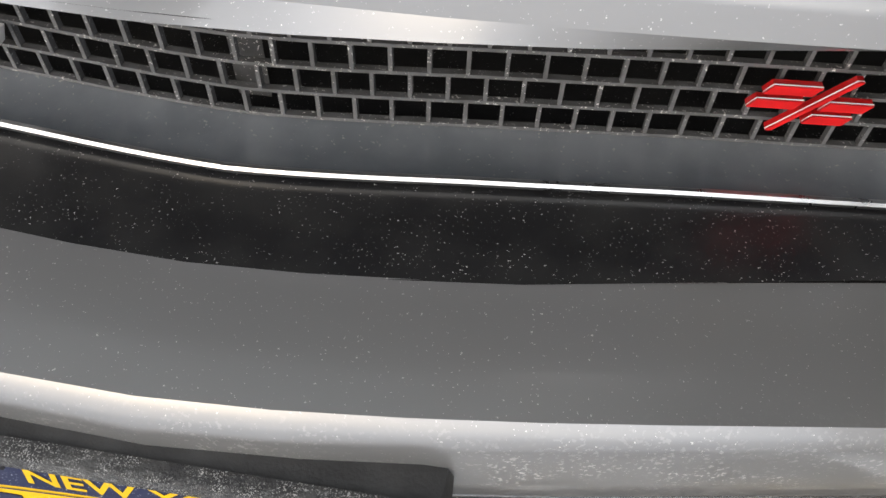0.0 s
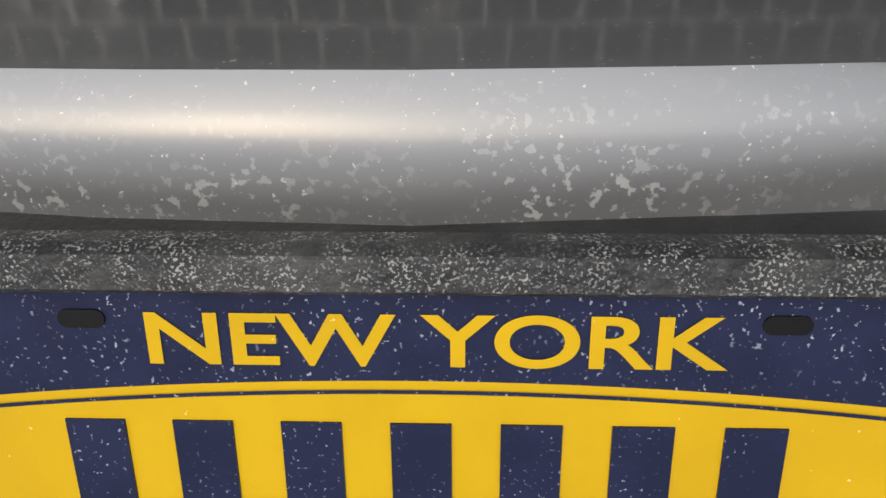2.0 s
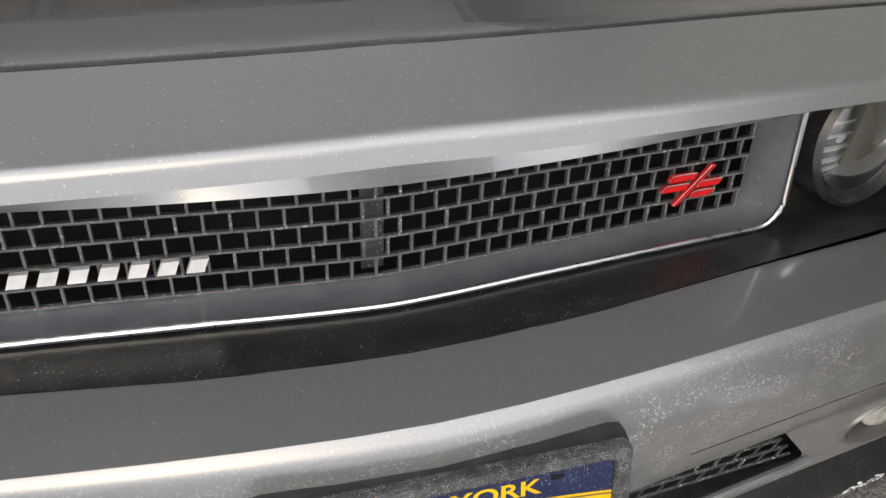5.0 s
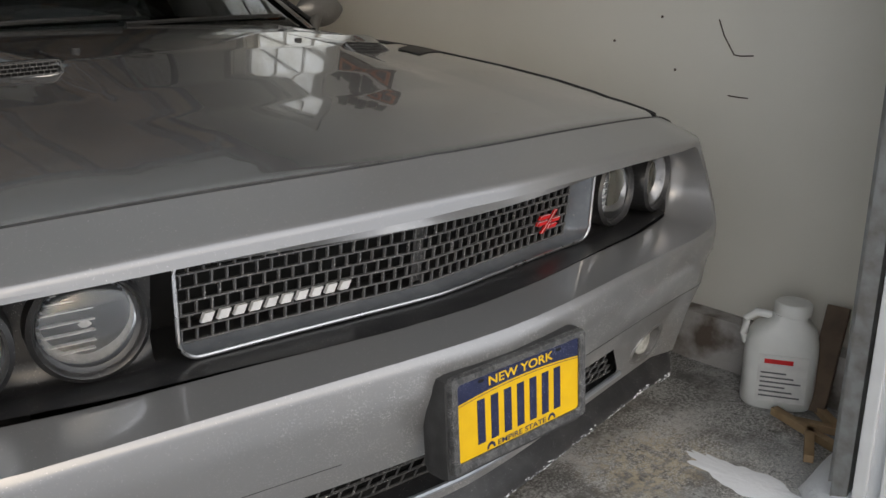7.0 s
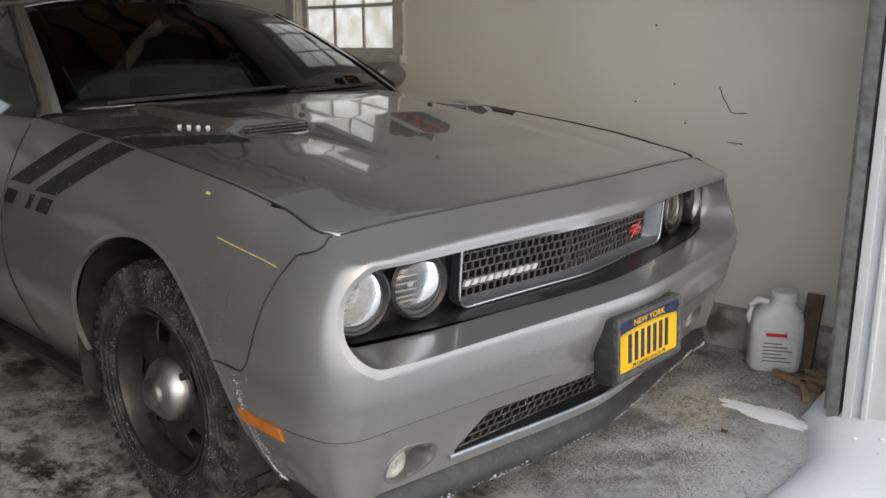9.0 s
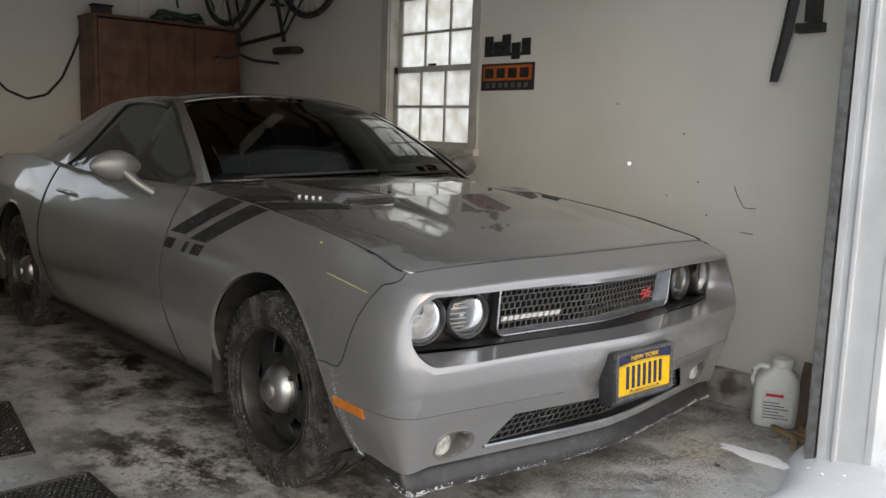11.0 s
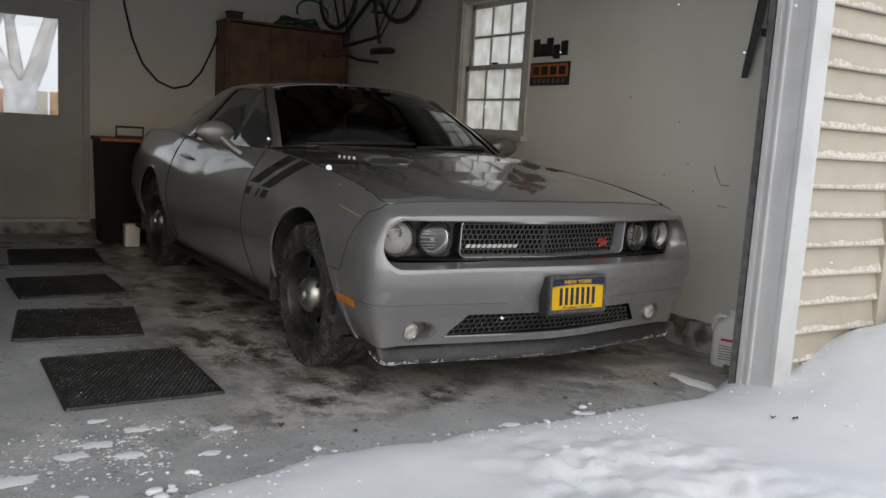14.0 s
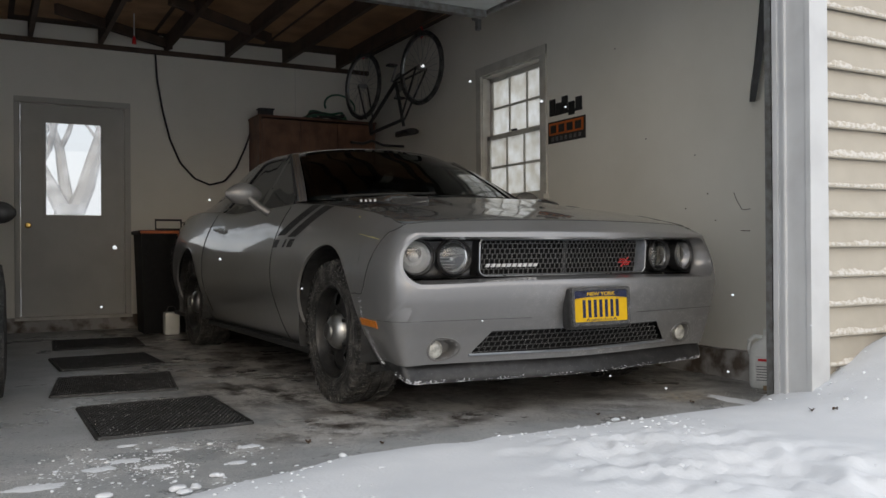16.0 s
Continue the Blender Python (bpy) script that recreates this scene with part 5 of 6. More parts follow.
def side_window():
    w = thing("window_1", "frosted twelve-pane sash window in worn off-white trim", "window", kind="structure")
    y0, y1, z0, z1 = 2.42, 3.31, 1.155, 2.23
    for nm, b in (("casing", (WX - 0.016, WX + 0.006, y0 - 0.075, y0 + 0.004, z0 - 0.02, z1 + 0.075)), ("casing", (WX - 0.016, WX + 0.006, y1 - 0.004, y1 + 0.075, z0 - 0.02, z1 + 0.075)),
                  ("casing", (WX - 0.018, WX + 0.006, y0 - 0.075, y1 + 0.075, z1, z1 + 0.078)), ("window_sill", (WX - 0.05, WX + 0.10, y0 - 0.09, y1 + 0.09, z0 - 0.035, z0 + 0.006)),
                  ("jamb", (WX, WX + 0.12, y0, y0 + 0.014, z0, z1)), ("jamb", (WX, WX + 0.12, y1 - 0.014, y1, z0, z1)), ("jamb", (WX, WX + 0.12, y0, y1, z1 - 0.014, z1))):
        part(nm, boxed(*b, bevel=0.003), TRIMGREY, w)
    zm = 1.695
    for nm, x, a, b in (("upper_sash", WX + 0.075, zm - 0.02, z1 - 0.012), ("lower_sash", WX + 0.045, z0 + 0.006, zm + 0.02)):
        bm = bmesh.new()
        ya, yb = y0 + 0.014, y1 - 0.014
        for q in ((ya, ya + 0.045, a, b), (yb - 0.045, yb, a, b), (ya, yb, a, a + 0.04), (ya, yb, b - 0.04, b)):
            box(bm, x, x + 0.028, *q)
        iy0, iy1, iz0, iz1 = ya + 0.045, yb - 0.045, a + 0.04, b - 0.04
        for k in (1, 2):
            yy = iy0 + (iy1 - iy0) * k / 3
            box(bm, x + 0.003, x + 0.025, yy - 0.009, yy + 0.009, iz0, iz1)
        zz = (iz0 + iz1) / 2
        box(bm, x + 0.004, x + 0.024, iy0, iy1, zz - 0.009, zz + 0.009)
        sash = part(nm, bm, TRIMGREY, w, "wooden sash with thin bars")
        for i in range(3):
            for j in range(2):
                pa, pb = iy0 + (iy1 - iy0) * i / 3, iy0 + (iy1 - iy0) * (i + 1) / 3
                qa, qb = iz0 + (iz1 - iz0) * j / 2, iz0 + (iz1 - iz0) * (j + 1) / 2
                part("pane", boxed(x + 0.012, x + 0.015, pa, pb, qa, qb), FROST, sash, "frosted pane")
    bm = bmesh.new()
    box(bm, WX + 0.03, WX + 0.055, 2.84, 2.90, zm + 0.02, zm + 0.035, 0.004)
    part("sash_lock", bm, BLACK, w)


def back_door():
    d = thing("door_1", "closed pale grey rear door with a large clear pane", "door", kind="structure")
    x0, x1, z0, z1 = -2.095, -1.19, 0.142, 2.135
    gx0, gx1, gz0, gz1 = -1.888, -1.392, 1.088, 1.970
    y = WB + 0.02
    for b in ((x0, gx0, z0, z1), (gx1, x1, z0, z1), (gx0, gx1, z0, gz0), (gx0, gx1, gz1, z1)):
        part("door_leaf", boxed(b[0], b[1], y, y + 0.042, b[2], b[3]), DOORPAINT, d)
    for b in ((gx0 - 0.02, gx0 + 0.008, gz0 - 0.02, gz1 + 0.02), (gx1 - 0.008, gx1 + 0.02, gz0 - 0.02, gz1 + 0.02), (gx0, gx1, gz0 - 0.02, gz0 + 0.008), (gx0, gx1, gz1 - 0.008, gz1 + 0.02)):
        part("glazing_bead", boxed(b[0], b[1], y - 0.008, y, b[2], b[3], bevel=0.003), DOORPAINT, d)
    part("pane", boxed(gx0, gx1, y + 0.018, y + 0.022, gz0, gz1), HAZED, d, "clear pane").visible_shadow = False
    for b in ((x0 - 0.055, x0 - 0.004, z0 - 0.02, z1 + 0.004), (x1 + 0.004, x1 + 0.06, z0 - 0.02, z1 + 0.004), (x0 - 0.055, x1 + 0.06, z1 + 0.006, z1 + 0.06)):
        part("casing", boxed(b[0], b[1], WB - 0.014, WB + 0.01, b[2], b[3], bevel=0.004), DOORPAINT, d)
    part("threshold", boxed(x0 - 0.06, x1 + 0.06, WB - 0.08, WB + 0.06, z0 - 0.03, z0 - 0.002, bevel=0.004), TRIMGREY, d)
    bm = bmesh.new()
    lathe(bm, [(0.028, 0.0), (0.028, -0.006), (0.010, -0.010), (0.010, -0.03), (0.024, -0.04), (0.027, -0.055), (0.018, -0.068), (0.001, -0.07)], 20, "Y")
    k = part("door_knob", bm, material("brass", (0.65, 0.42, 0.12), 0.25, 1.0, (0.5, 0.32, 0.1), 30), d, "round brass knob", True)
    k.matrix_basis = pose(x0 + 0.06, y, 0.995)


side_window()
back_door()


def opening_trim():
    t = thing("trim_opening", "white painted jamb and casing of the garage opening", "trim", kind="structure")
    part("jamb_board", boxed(OPEN_X, OPEN_X + 0.025, OUT_Y, IN_Y + 0.004, 0, 2.40), WHITE, t)
    part("stop_bead", boxed(OPEN_X - 0.014, OPEN_X + 0.002, -0.335, -0.318, 0, 2.32, bevel=0.004), WHITE, t)
    part("weather_strip", boxed(OPEN_X - 0.010, OPEN_X + 0.002, -0.29, -0.262, 0, 2.32, bevel=0.003), WHITE, t)
    part("casing_board", boxed(OPEN_X - 0.004, 0.915, OUT_Y - 0.022, OUT_Y + 0.006, 0, 2.52, bevel=0.003), WHITE, t)
    part("head_jamb", boxed(-4.4, OPEN_X, OUT_Y, IN_Y + 0.004, 2.40, 2.425), WHITE, t)
    part("head_casing", boxed(-4.5, OPEN_X - 0.006, OUT_Y - 0.022, OUT_Y + 0.006, 2.42, 2.52), WHITE, t)
    tr = thing("door_track", "galvanised steel garage door track", "track")
    part("upright", boxed(OPEN_X + 0.002, OPEN_X + 0.050, IN_Y + 0.014, IN_Y + 0.040, 0.002, 2.20), STEELTRACK, tr)
    part("flange", boxed(OPEN_X + 0.045, OPEN_X + 0.050, IN_Y + 0.040, IN_Y + 0.075, 0.002, 2.20), STEELTRACK, tr)
    part("flange", boxed(OPEN_X - 0.001, OPEN_X + 0.003, IN_Y + 0.014, IN_Y + 0.050, 0.002, 2.20), STEELTRACK, tr)
    for k in range(9):
        part("bolt", boxed(OPEN_X + 0.016, OPEN_X + 0.028, IN_Y + 0.040, IN_Y + 0.044, 0.22 + 0.22 * k, 0.232 + 0.22 * k), BLACK, tr)
    bm = bmesh.new()
    tube(bm, [(OPEN_X + 0.10, IN_Y + 0.06, 2.10), (OPEN_X + 0.10, IN_Y + 0.12, 2.28), (OPEN_X + 0.10, IN_Y + 0.30, 2.42), (OPEN_X + 0.10, 0.5, 2.47), (OPEN_X + 0.10, 2.6, 2.50)], 0.02, 6)
    part("rail", bm, STEELTRACK, tr)
    part("hanger", boxed(OPEN_X + 0.09, OPEN_X + 0.12, 2.52, 2.56, 2.40, 2.74), STEELTRACK, tr)


opening_trim()
overhead = thing("overhead_door", "raised pale panelled garage door under the ceiling", "garage door")
for k in range(4):
    y = 0.22 + 0.55 * k
    part("door_panel", boxed(-4.3, OPEN_X + 0.06, y, y + 0.54, 2.47 + 0.008 * k, 2.51 + 0.008 * k, bevel=0.006), GARAGEDOOR, overhead)
part("strut", boxed(-4.3, OPEN_X + 0.05, 2.33, 2.39, 2.44, 2.49), STEELTRACK, overhead)


def siding():
    s = thing("siding_wall", "tan lapped vinyl siding with snow caught on the laps", "siding", kind="structure")
    lap = 0.1345
    for k in range(21):
        z = -0.0725 + lap * k
        bm = bmesh.new()
        rows = []
        prof = ((OUT_Y + 0.028, z + lap + 0.010), (OUT_Y + 0.022, z + lap), (OUT_Y - 0.004, z + 0.016), (OUT_Y - 0.008, z + 0.004), (OUT_Y + 0.004, z + 0.0))
        rows = [[(x, y + 0.0015 * noise.noise((x * 4, k, 0)), zz) for x in np.linspace(0.915, 1.545, 12)] for y, zz in prof]
        loft(bm, rows)
        part("siding_lap", bm, SIDING, s)
        bm = bmesh.new()
        xs = np.linspace(0.918, 1.54, 110)
        tall = [0.010 + 0.034 * max(0, noise.noise((x * 6, k * 2.3, 4)) + 0.32 + 0.35 * noise.noise((x * 31, k * 5.1, 2))) for x in xs]
        rows = [[(x, OUT_Y - 0.0065, z + 0.006) for x in xs], [(x, OUT_Y - 0.010, z + 0.013) for x in xs], [(x, OUT_Y - 0.0085 + 0.12 * h, z + 0.014 + 0.55 * h) for x, h in zip(xs, tall)],
                [(x, OUT_Y - 0.002 + 0.22 * h, z + 0.014 + h) for x, h in zip(xs, tall)]]
        loft(bm, rows)
        if 0 < k < 18:
            part("lap_snow", bm, FROSTING, s, "thin patchy frost", True)
    part("corner_post", boxed(1.545, 1.625, OUT_Y - 0.016, OUT_Y + 0.10, 0.0, 2.9, bevel=0.006), SIDING, s, "tan corner post")
    bm = bmesh.new()
    for q in ((OUT_Y + 0.02, 2.40, 0.0, 2.9), (3.33, 6.0, 0.0, 2.9), (2.40, 3.33, 0.0, 1.13), (2.40, 3.33, 2.25, 2.9)):
        box(bm, WX + 0.14, 1.61, *q)
    structure("wall_outer", bm, SIDING, "tan sided outer wall", "wall")


siding()


# ---- snow outside ----
def edge_y(x):
    return -0.24 + 0.05 * noise.noise((x * 1.3, 2.0, 0)) + 0.03 * noise.noise((x * 5, 7, 0)) + 0.10 * max(0, min(1, (x - 0.55) / 0.3)) - 0.10 * max(0, min(1, (-1.4 - x) / 0.5))


def snow_z(x, y):
    e = edge_y(x)
    if y > e and 1.62 > x > -5:
        return -0.05 if y > e + 0.02 else -0.01
    d = e - y if x < 1.62 else 1.0
    z = 0.055 * (1 - math.exp(-max(0, d) / 0.06)) + 0.075 * (1 - math.exp(-max(0, d) / 0.8))
    if x < -1.2:
        z *= 0.45 + 0.55 * max(0, 1 - (-1.2 - x) / 0.8) if d < 1.2 else 1
    k = max(0, min(1, (x - 0.68) / 0.75))
    z += 0.26 * k * k * (3 - 2 * k) * math.exp(-((y + 0.75) / 0.65) ** 2)
    z += 0.10 * max(0, min(1, (x - 0.3) / 0.9)) * max(0, min(1, d / 1.0))
    trod = max(0, min(1, 0.25 + 2.6 * noise.noise((x * 1.0 + 3, y * 1.0, 1))))
    rough = max(0, min(1, d / 0.15)) * (1 if abs(x) < 6 and y > -6 else 0.2)
    lumps = 0.050 * (0.22 - abs(noise.noise((x * 2.7, y * 2.7, 3)))) + 0.028 * (0.22 - abs(noise.noise((x * 6.5, y * 6.5, 6)))) + 0.012 * noise.noise((x * 15, y * 15, 5)) + 0.010 * noise.noise((x * 34, y * 34, 8))
    z += rough * (0.020 * noise.noise((x * 1.6, y * 2.0, 0)) + trod * lumps + 0.003 * noise.noise((x * 9, y * 9, 9)) + 0.0015 * noise.noise((x * 34, y * 34, 8)))
    if y > 5.9 or x > 1.62:
        z += 0.02
    return z


def uneven(lo, hi, step, far):
    vals = list(np.arange(lo, hi, step))
    s, v = step, hi
    while v < far:
        vals.append(v)
        s *= 1.35
        v += s
    vals.append(far)
    s, v = step, lo - step
    while v > -far:
        vals.append(v)
        s *= 1.35
        v -= s
    vals.append(-far)
    return sorted(vals)


def ground():
    xs, ys = uneven(-3.0, 2.2, 0.022, 400), uneven(-2.4, -0.1, 0.022, 400)
    verts, faces = [], []
    for y in ys:
        for x in xs:
            inside = LEFT - 0.1 < x < 1.58 and -0.1 < y < 5.9
            verts.append((x, y, -0.13 if inside else snow_z(x, y)))
    w = len(xs)
    for j in range(len(ys) - 1):
        for i in range(w - 1):
            a = j * w + i
            faces.append((a, a + 1, a + w + 1, a + w))
    me = bpy.data.meshes.new("ground")
    me.from_pydata(verts, [], faces)
    me.polygons.foreach_set("use_smooth", [True] * len(faces))
    me.materials.append(SNOW)
    tagged(new("ground", me), "trodden white snow before the garage and out to the distance", "snow", kind="structure")


ground()

# ---- things in the garage ----
def jug():
    j = thing("plastic_jug", "white plastic jug with a printed label, standing by the wall", "jug", at=pose(1.235, 0.140, 0, 0, 0, -60))
    bm = bmesh.new()
    rows = []
    for z, w, d in ((0.0, 0.088, 0.060), (0.012, 0.098, 0.068), (0.17, 0.098, 0.068), (0.20, 0.096, 0.066), (0.225, 0.086, 0.064), (0.25, 0.062, 0.054), (0.262, 0.046, 0.046), (0.275, 0.044, 0.044)):
        off = 0.0 if z < 0.2 else 0.020 * (z - 0.2) / 0.1
        row = []
        for i in range(28):
            a = 2 * math.pi * i / 28
            c, s = math.cos(a), math.sin(a)
            k = 0.55
            row.append((off + w * math.copysign(abs(c) ** k, c), d * math.copysign(abs(s) ** k, s), z))
        rows.append(row)
    vs = loft(bm, rows, True)
    bm.faces.new(vs[0])
    bm.faces.new(vs[-1])
    part("bottle", bm, PLASTIC, j, "ribbed white bottle", True, 50)
    bm = bmesh.new()
    lathe(bm, [(0.046, 0.272), (0.050, 0.275), (0.050, 0.302), (0.045, 0.308), (0.001, 0.308)], 24, "Z", (0.02, 0, 0))
    part("cap", bm, PLASTIC, j, "white screw cap", True)
    bm = bmesh.new()
    tube(bm, [(-0.035, 0, 0.262), (-0.075, 0, 0.268), (-0.100, 0, 0.245), (-0.102, 0, 0.20), (-0.094, 0, 0.175)], 0.012, 10)
    part("handle", bm, PLASTIC, j, "", True)
    part("label_sheet", boxed(-0.060, 0.070, -0.0705, -0.0685, 0.03, 0.17), LABEL, j, "pale printed label")
    part("label_bar", boxed(-0.045, 0.030, -0.0722, -0.0706, 0.145, 0.158), RED, j)
    for k in range(6):
        part("label_line", boxed(-0.052, 0.055 - 0.02 * (k % 3), -0.0722, -0.0706, 0.045 + 0.014 * k, 0.049 + 0.014 * k), MESH, j)


def mat_rows():
    def mat(x0, x1, y0, y1, turn):
        m = thing("rubber_mat", "black perforated rubber floor mat", "floor mat", "mats along the floor", at=pose((x0 + x1) / 2, (y0 + y1) / 2, 0.001, 0, 0, turn))
        w, d = (x1 - x0) / 2, (y1 - y0) / 2
        part("mat_sheet", boxed(-w + 0.012, w - 0.012, -d + 0.012, d - 0.012, 0, 0.006), MAT, m)
        bm = bmesh.new()
        a, b = round_rect(w - 0.016, -d + 0.016, d - 0.016, 0.01, 3, 10), round_rect(w, -d, d, 0.014, 3, 10)
        rows = [[(p[0] + (q[0] - p[0]) * f, p[1] + (q[1] - p[1]) * f, z + 0.004 * abs(noise.noise((q[0] * 4, q[1] * 4, x0)))) for p, q in zip(a, b)] for f, z in ((0, 0.005), (0.15, 0.013), (0.7, 0.012), (1, 0.0))]
        loft(bm, rows, True)
        part("mat_rim", bm, MAT, m, "", True)
        bm = bmesh.new()
        n = 0
        for i in range(int(2 * w / 0.022)):
            for k in range(int(2 * d / 0.022)):
                x, y = -w + 0.024 + 0.022 * i + (0.011 if k % 2 else 0), -d + 0.024 + 0.022 * k
                if x < w - 0.022 and y < d - 0.022:
                    v = [bm.verts.new((x + 0.007 * c, y + 0.007 * s, 0.0125)) for c, s in ((1, 0), (0, 1), (-1, 0), (0, -1))]
                    u = [bm.verts.new((x + 0.010 * c, y + 0.010 * s, 0.005)) for c, s in ((1, 0), (0, 1), (-1, 0), (0, -1))]
                    bm.faces.new(v)
                    for q in range(4):
                        bm.faces.new((u[q], u[(q + 1) % 4], v[(q + 1) % 4], v[q]))
        tagged(part("mat_studs", bm, MAT, m), kind="stuff")
    mat(-2.015, -1.385, 0.585, 1.365, 0.5)
    mat(-2.07, -1.44, 1.70, 2.40, -7)
    mat(-2.00, -1.36, 2.77, 3.46, 2)
    mat(-1.93, -1.27, 3.98, 4.72, -3)


def signs():
    a = thing("wall_sign", "black cut-out script sign on the wall", "sign", at=pose(WX - 0.003, 2.10, 1.80, 0, 0, 0))
    # Plain letter-like blocks, linked by one bar.
    for k, (y, h, dz) in enumerate(((0.165, 0.120, 0.008), (0.085, 0.085, -0.01), (0.012, 0.120, 0.012), (-0.070, 0.10, -0.030), (-0.155, 0.085, 0.0))):
        bm = boxed(-0.010, 0.0, y - 0.036, y + 0.036, -h / 2 + dz, h / 2 + dz, bevel=0.006)
        part("letter_block", bm, BLACK, a, "black painted block")
    part("link_bar", boxed(-0.008, 0.0, -0.19, 0.20, -0.058, -0.040), BLACK, a)
    b = thing("wall_sign", "black sign with an orange panel and grey bars", "sign", at=pose(WX - 0.003, 2.095, 1.617, 0, 0, 0))
    part("board", boxed(-0.008, 0.0, -0.226, 0.226, -0.082, 0.082, bevel=0.003), BLACK, b)
    part("panel", boxed(-0.011, -0.0075, -0.208, 0.208, -0.022, 0.068), ORANGE, b, "orange panel")
    for k in range(4):
        y = 0.150 - 0.1 * k
        part("letter_block", boxed(-0.013, -0.0105, y - 0.036, y + 0.036, -0.008, 0.052), BLACK, b)
    for k in range(7):
        y = 0.165 - 0.055 * k
        part("letter_block", boxed(-0.011, -0.0075, y - 0.014, y + 0.014, -0.066, -0.036), MESH, b)


def cabinet():
    c = thing("wooden_cabinet", "tall dark brown wooden cabinet against the rear wall", "cabinet")
    x0, x1, y0, y1, z1 = 0.03, 1.30, 5.36, 5.72, 2.09
    part("side_panel", boxed(x0, x0 + 0.025, y0, y1, 0.0, z1), WOOD, c)
    part("side_panel", boxed(x1 - 0.025, x1, y0, y1, 0.0, z1), WOOD, c)
    part("top_board", boxed(x0 - 0.01, x1 + 0.01, y0 - 0.012, y1, z1, z1 + 0.022, bevel=0.004), WOOD, c)
    part("back_board", boxed(x0, x1, y1 - 0.012, y1, 0.0, z1), WOOD, c)
    for k in range(3):
        w = (x1 - x0 - 0.06) / 3
        a = x0 + 0.03 + w * k
        d = part("cabinet_door", boxed(a + 0.002, a + w - 0.002, y0 - 0.004, y0 + 0.016, 0.05, z1 - 0.015, bevel=0.003), WOOD, c, "brown wooden door")
        for q in range(5):
            xx = a + 0.02 + (w - 0.04) * q / 5
            part("panel_board", boxed(xx, xx + (w - 0.04) / 5 - 0.004, y0 - 0.009, y0 - 0.004, 0.10, z1 - 0.07), WOOD, d)
    part("plinth", boxed(x0, x1, y0 + 0.02, y1, 0.0, 0.05), WOOD, c)
    s = thing("garden_hose", "coiled green hose on top of the cabinet", "hose")
    for k in range(4):
        bm = bmesh.new()
        r = 0.16 - 0.012 * k
        tube(bm, [(0.80 + r * 1.5 * math.cos(a), 5.52 + 0.5 * r * math.sin(a), z1 + 0.045 + 0.020 * k + 0.015 * math.sin(3 * a + k)) for a in np.linspace(0, 2 * math.pi, 33)[:-1]], 0.012, 8, True)
        part("hose_loop", bm, GREEN if k % 2 else CABLE, s, "", True)
    bm = bmesh.new()
    tube(bm, [(0.95 + 0.17 * math.cos(a), 5.50 + 0.05 * math.sin(a), z1 + 0.19 + 0.13 * math.sin(a)) for a in np.linspace(-0.6, 3.4, 24)], 0.011, 8)
    part("hose_end", bm, GREEN, s, "", True)
    b = thing("junction_box", "small black box on the cabinet top", "box")
    part("case", boxed(0.06, 0.20, 5.42, 5.52, z1 + 0.022, z1 + 0.085, bevel=0.01), BLACK, b)
    part("lid", boxed(0.05, 0.21, 5.41, 5.53, z1 + 0.085, z1 + 0.10, bevel=0.006), BLACK, b)


def cable():
    c = thing("hanging_cable", "black electric cable drooping along the rear wall", "cable")
    bm = bmesh.new()
    pts = [(-0.895, 2.73), (-0.88, 2.45), (-0.83, 2.15), (-0.76, 1.86), (-0.66, 1.63), (-0.52, 1.48), (-0.37, 1.42), (-0.22, 1.46), (-0.10, 1.60), (0.0, 1.82), (0.05, 2.02), (0.10, 2.11)]
    xs = np.linspace(0, len(pts) - 1, 60)
    tube(bm, [(np.interp(t, range(len(pts)), [p[0] for p in pts]), WB - 0.03 - 0.25 * max(0, (t - 9) / 3), np.interp(t, range(len(pts)), [p[1] for p in pts])) for t in xs], 0.010, 8)
    part("cord", bm, CABLE, c, "", True)
    p = thing("pull_cord", "white pull cord with a red handle hanging from the ceiling", "cord")
    bm = bmesh.new()
    tube(bm, [(-1.206, 5.0, 2.99), (-1.205, 5.0, 2.66)], 0.006, 6)
    part("cord", bm, WHITE, p)
    bm = bmesh.new()
    lathe(bm, [(0.006, 0.07), (0.016, 0.05), (0.020, 0.0), (0.001, -0.002)], 12, "Z", (-1.206, 5.0, 2.60))
    part("handle", bm, RED, p, "red plastic handle", True)
    s = tagged(part("wall_seam", boxed(0.552, 0.556, WB - 0.002, WB + 0.001, 2.09, 2.72), TRIMGREY), "thin seam between wall boards", "seam", kind="structure")


